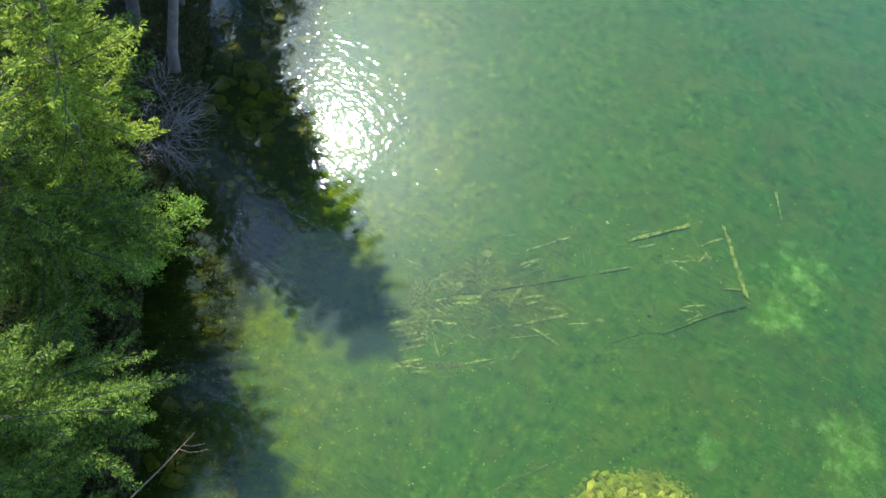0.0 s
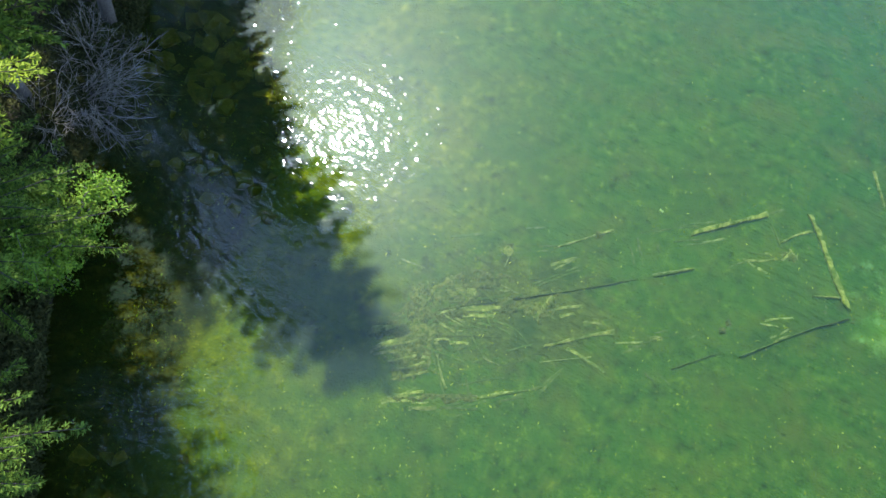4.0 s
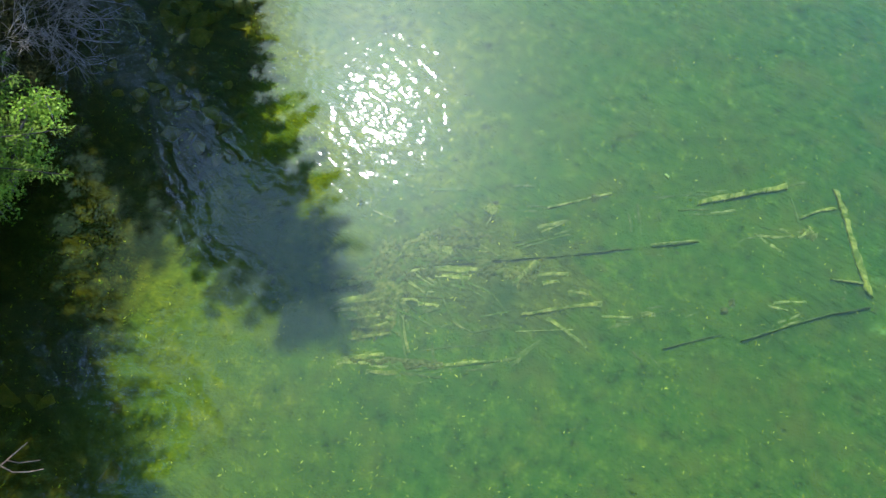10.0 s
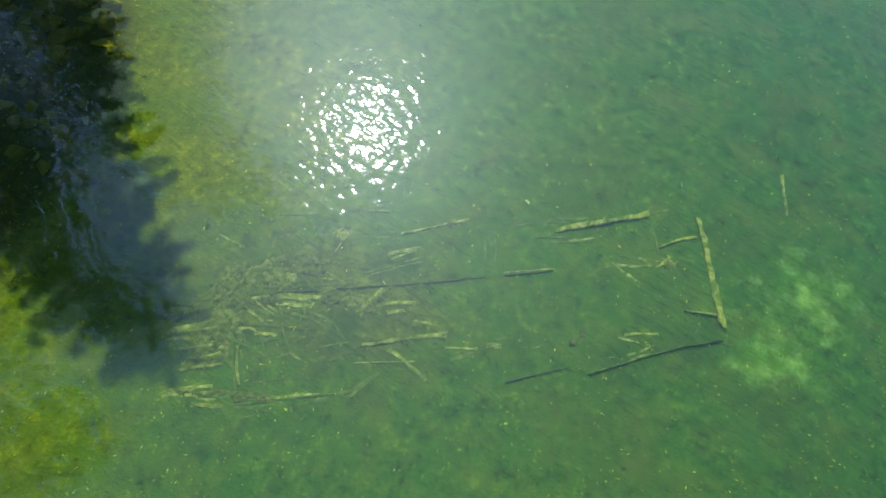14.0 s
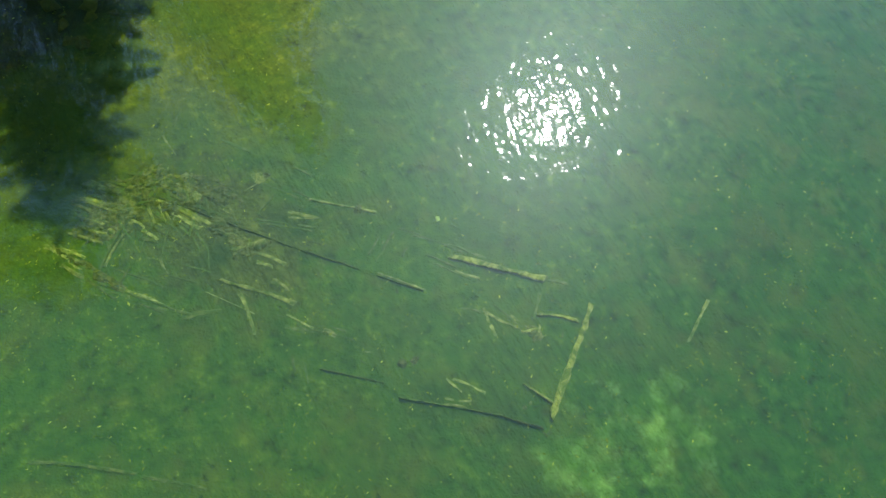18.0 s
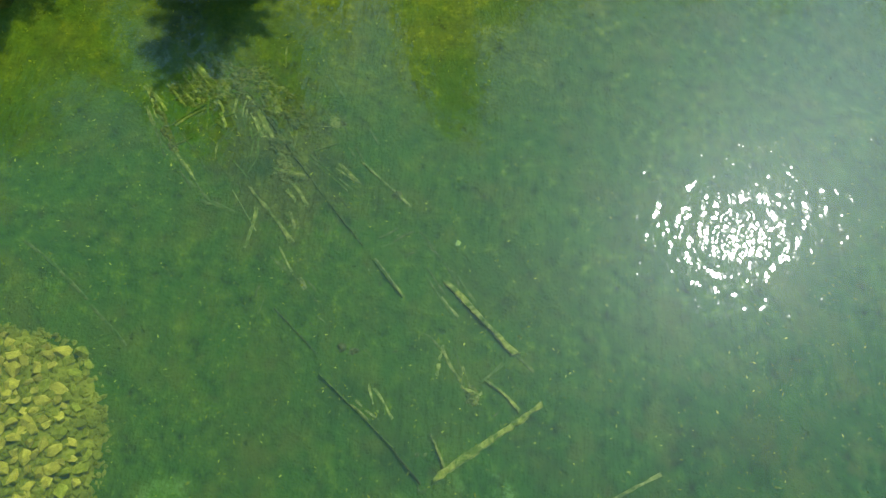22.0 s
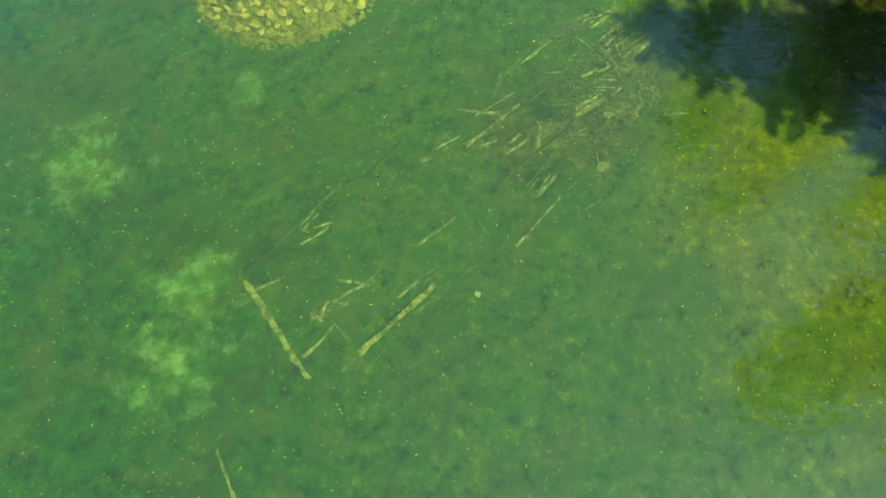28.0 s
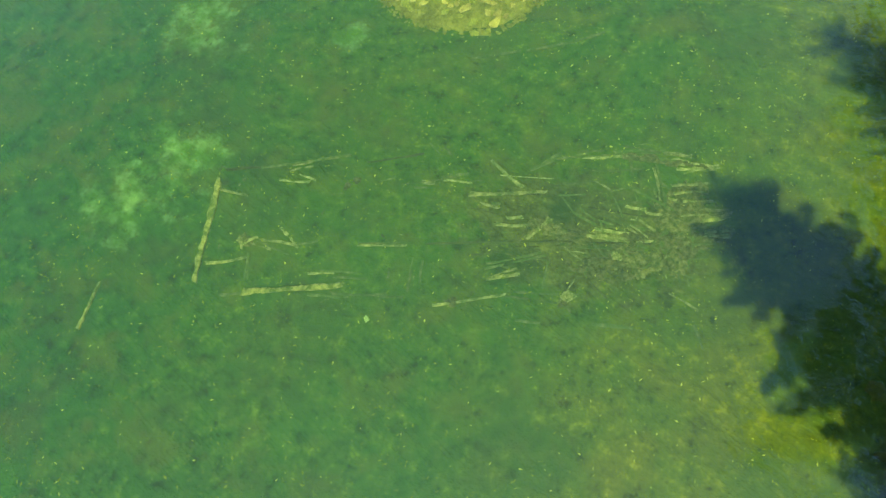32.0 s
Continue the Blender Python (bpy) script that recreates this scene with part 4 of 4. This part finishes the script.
hemlock = put(conifer("dense dark green conifer with sprays over the water", 8.8, 4.0, 0.6, 180, 3, (1.3, -0.2), 0.2, dense=1.7, curve=1.6, split=True), -10.9, 7.3)
low_fir = put(conifer("broad green conifer with low sprays over the bank", 8.6, 4.5, 0.4, 190, 5, (0.8, 0.2), 0.2, dense=1.7, curve=1.7, split=True), -11.1, 2.2)
pine = put(conifer("yellow-green conifer leaning out over the water", 11.2, 2.15, 4.4, 110, 8, (4.1, -0.3), 0.2, PINE, 0.10, 0.12, 0.34, 1.7, 0.4, 1.9, True), -10.5, 9.0)
tall = put(conifer("conifer with a bare grey trunk leaning far over the water", 13.7, 2.2, 5.8, 180, 11, (4.9, 0.6), 0.2, NEEDLE, 0.2, 0.19, 0.46, 1.6, 0.28, 1.55), -9.65, 15.3)
back = put(conifer("dark conifer standing on the bank behind the water's edge", 15.0, 3.2, 1.5, 110, 13, (0.3, 0.2), 0.24, NEEDLE, 0.25, 0.2, 0.45, 1.0), -14.6, 17.2)
screen = put(conifer("broad dark conifer leaning over the rocky shallows", 13.0, 2.6, 4.6, 105, 17, (2.7, -0.3), 0.24, NEEDLE, 0.25, 0.18, 0.45, 1.1), -11.3, 17.0)
shade_fir = put(conifer("dark conifer behind the leafless shrubs on the bank", 8.4, 2.5, 2.4, 110, 23, (0.8, -0.3), 0.18, NEEDLE, 0.25, 0.15, 0.42, 1.3), -10.9, 12.3)
ROW = "dark conifer in the row along the bank"
for (x, y, turn, size) in ((-12.2, 21.5, 170, 0.8), (-10.4, 29.0, 130, 1.0), (-8.6, 34.0, 200, 1.15), (-5.6, 38.5, 20, 1.2), (-15.0, 23.5, 90, 1.2), (-15.3, 12.8, 140, 0.95), (-14.4, 5.5, 260, 0.9), (-11.4, -1.7, 310, 0.82), (-13.4, -4.2, 120, 0.98), (-10.9, -5.8, 33, 0.85), (-15.5, -0.5, 75, 0.9), (-13.0, -12.5, 111, 0.9), (-1.5, 44.0, 250, 1.2)):
    again(back, x, y, turn, size, ROW)


for (x, y, turn, size) in ((-13.0, 12.4, -6, 0.85), (-12.9, 19.3, 5, 1.06), (-12.5, 22.4, 8, 1.05), (-11.3, 25.4, -12, 1.03), (-11.4, 30.0, -10, 1.1), (-9.8, 34.6, 20, 1.1)):
    again(screen, x, y, turn, size, "broad dark conifer leaning out from the bank")


again(low_fir, -11.3, -0.9, 35, 0.95, "broad green conifer with low sprays beside the fallen branch")
again(tall, -9.85, 18.3, 2, 0.69, "conifer leaning out from the rocky bank")
behind = put(conifer("tall dark conifer standing behind the low firs", 13.6, 2.3, 9.2, 75, 29, (2.2, 0.3), 0.2, NEEDLE, 0.25, 0.18, 0.45, 1.3, 0.4), -11.9, 4.2)


def bare_line(rng, start, way, length, sag=0.0, bend=0.25, n=5):
    pts = [np.array(start, float)]
    w = unit(np.array(way, float))
    for _ in range(n):
        w = unit(w + rng.normal(0, bend, 3) + np.array([0, 0, -sag]))
        pts.append(pts[-1] + w * length / n)
    return np.array(pts), w


def broadleaf(label, trunk_h, radius, seed, lean, leaves, size):
    """A small leafy tree with several stems and a loose crown."""
    rng = np.random.default_rng(seed)
    tree = empty_at("leafy_tree", 0, 0, 0)
    rows, base, way = [], [], []
    for i in range(7):
        a = rng.uniform(0, 2 * math.pi)
        stem, w = bare_line(rng, (0.1 * math.cos(a), 0.1 * math.sin(a), -0.3), (lean[0] + 0.45 * math.cos(a), lean[1] + 0.45 * math.sin(a), 1.0), trunk_h * rng.uniform(0.7, 1.1), 0.0, 0.12, 7)
        rows.append((stem, 0.05, 0.012))
        for k in range(14):
            j = rng.integers(2, 8)
            tw, w = bare_line(rng, stem[j], rng.normal(0, 1, 3) + np.array([lean[0], lean[1], 0.25]), radius * rng.uniform(0.35, 0.8), 0.05, 0.25, 5)
            rows.append((tw, 0.012, 0.004))
            m = leaves // 98
            q = rng.integers(1, 6, m)
            b = tw[q] + rng.normal(0, 0.09, (m, 3))
            base.append(b)
            way.append(unit(rng.normal(0, 1, (m, 3)) + np.array([0, 0, -0.2])))
    part("trunk", smooth(mesh_from("trunk", *tube_rows(rows, 4))), BARK, tree)
    base, way = np.concatenate(base), np.concatenate(way)
    n = len(base)
    part("crown", kites("crown", base, way, size * rng.uniform(0.7, 1.3, n), size * 0.6 * rng.uniform(0.8, 1.2, n), rng), LEAF, tree, "bright green leaves")
    return tagged(tree, label, "tree")


alder = put(broadleaf("small bright green leafy tree hanging over the water", 3.3, 0.95, 21, (0.42, 0.08), 8200, 0.085), -9.4, 7.7)


def bare_shrub(label, seed, spread, shoots, way, material=None, name="dead_shrub"):
    """A bare bush of thin forking twigs."""
    rng = np.random.default_rng(seed)
    rows = []
    for i in range(shoots):
        a = rng.uniform(0, 2 * math.pi)
        d = np.array([math.cos(a) * 0.9 + way[0], math.sin(a) * 0.9 + way[1], rng.uniform(0.15, 0.9)])
        main, _ = bare_line(rng, (rng.normal(0, 0.15), rng.normal(0, 0.15), -0.1), d, spread * rng.uniform(0.6, 1.1), 0.03, 0.13, 7)
        rows.append((main, 0.014, 0.004))
        for k in range(7):
            j = int(rng.integers(2, 7))
            tw, _ = bare_line(rng, main[j], unit(main[j] - main[j - 1]) + rng.normal(0, 0.55, 3), spread * rng.uniform(0.2, 0.45), 0.03, 0.16, 5)
            rows.append((tw, 0.008, 0.003))
            for _ in range(2):
                tw2, _ = bare_line(rng, tw[3], unit(tw[3] - tw[2]) + rng.normal(0, 0.6, 3), spread * rng.uniform(0.1, 0.22), 0.03, 0.16, 3)
                rows.append((tw2, 0.005, 0.002))
    return tagged(part(name, smooth(mesh_from(name, *tube_rows(rows, 3))), material or DEAD), label, "shrub")


for i, (x, y, spread, shoots, wx, wy) in enumerate(((-9.7, 12.5, 2.1, 20, 0.9, -0.3), (-9.7, 13.5, 1.7, 16, 0.7, 0.0), (-10.0, 14.4, 1.3, 14, 0.4, 0.1), (-10.4, 11.6, 1.6, 14, 0.6, 0.1))):
    put(bare_shrub("leafless grey shrub of tangled twigs on the bank", 31 + i, spread, shoots, (wx, wy)), x, y)
put(bare_shrub("bleached dead twigs below the pine", 36, 1.3, 8, (0.8, 0.1), name="dead_twigs"), -10.2, 10.6).location.z += 4.6


def fallen_branch():
    """A bare branch reaching out over the water, with a few forks."""
    rows = [(np.array([(-8.9, 0.1, 0.25), (-8.3, 0.8, 0.28), (-7.7, 1.5, 0.22), (-7.25, 2.1, 0.15), (-6.95, 2.5, 0.1)]), 0.032, 0.010),
            (np.array([(-7.2, 2.15, 0.15), (-6.95, 2.12, 0.16), (-6.6, 2.2, 0.1)]), 0.014, 0.006),
            (np.array([(-7.3, 2.05, 0.16), (-7.0, 1.95, 0.18), (-6.75, 1.98, 0.1), (-6.5, 2.05, 0.08)]), 0.014, 0.006)]
    ob = part("dead_branch", smooth(mesh_from("dead_branch", *tube_rows(rows, 6))), TWIG)
    return tagged(ob, "bare reddish dead branch reaching over the water", "branch")


fallen_branch()


# ---- growth and litter on bank and bed ----
def undergrowth():
    rng = np.random.default_rng(12)
    n = 100000
    y = rng.uniform(-8, 27, n)
    x = np.array([shore_x(v) for v in y]) + 0.12 - rng.exponential(1.3, n)
    clump = np.array([soft_noise(0.9 * a, 0.9 * b, 4.0) for a, b in zip(x, y)])
    keep = clump > -0.5
    x, y, clump = x[keep], y[keep], clump[keep]
    z = np.array([bed_z(a, b) for a, b in zip(x, y)]) + rng.random(len(x)) * 0.5 * np.maximum(0.12, clump + 0.2)
    w = unit(rng.normal(0, 1, (len(x), 3)) * np.array([1, 1, 0.5]) + np.array([0.1, 0, 0.6]))
    ob = part("undergrowth", kites("undergrowth", np.stack([x, y, z], 1), w, rng.uniform(0.08, 0.24, len(x)), rng.uniform(0.02, 0.07, len(x)), rng), SHRUB)
    tagged(ob, "low mossy undergrowth and grass on the bank", "undergrowth", kind="stuff")


def bed_litter(name, label, count, size, material, seed, tall, bunch, east=19.0):
    rng = np.random.default_rng(seed)
    x, y = rng.uniform(-8.6, east, count), rng.uniform(-3.5, 25, count)
    if bunch:
        near = np.array([soft_noise(0.55 * a, 0.55 * b, 9.0) for a, b in zip(x, y)]) + 0.25 * rng.normal(size=count)
        x, y = x[near > -0.05], y[near > -0.05]
    n = len(x)
    z = np.array([bed_z(a, b) for a, b in zip(x, y)]) + 0.015
    w = unit(np.stack([rng.normal(0, 1, n), rng.normal(0, 1, n), np.abs(rng.normal(0, tall, n))], 1))
    s = size * rng.uniform(0.35, 1.3, n) ** 1.6
    ob = part(name, kites(name, np.stack([x, y, z], 1), w, s, s * rng.uniform(0.16, 0.5, n), rng), material)
    return tagged(ob, label, "litter", kind="stuff")


undergrowth()
bed_litter("algae_tufts", "short tufts of green algae on the lake bed", 3000, 0.08, ALGAE, 3, 0.12, True)
bed_litter("fallen_leaves", "scattered yellow leaf flecks on the lake bed", 3400, 0.065, FLECK, 4, 0.15, False)
bed_litter("water_weed", "sparse yellow-green weed standing on the lake bed", 26000, 0.08, WEED, 6, 0.15, True)
bed_litter("curled_leaves", "small clusters of curled yellow leaves on the shallow bed", 3000, 0.075, FLECK, 8, 0.5, True, 3.0)
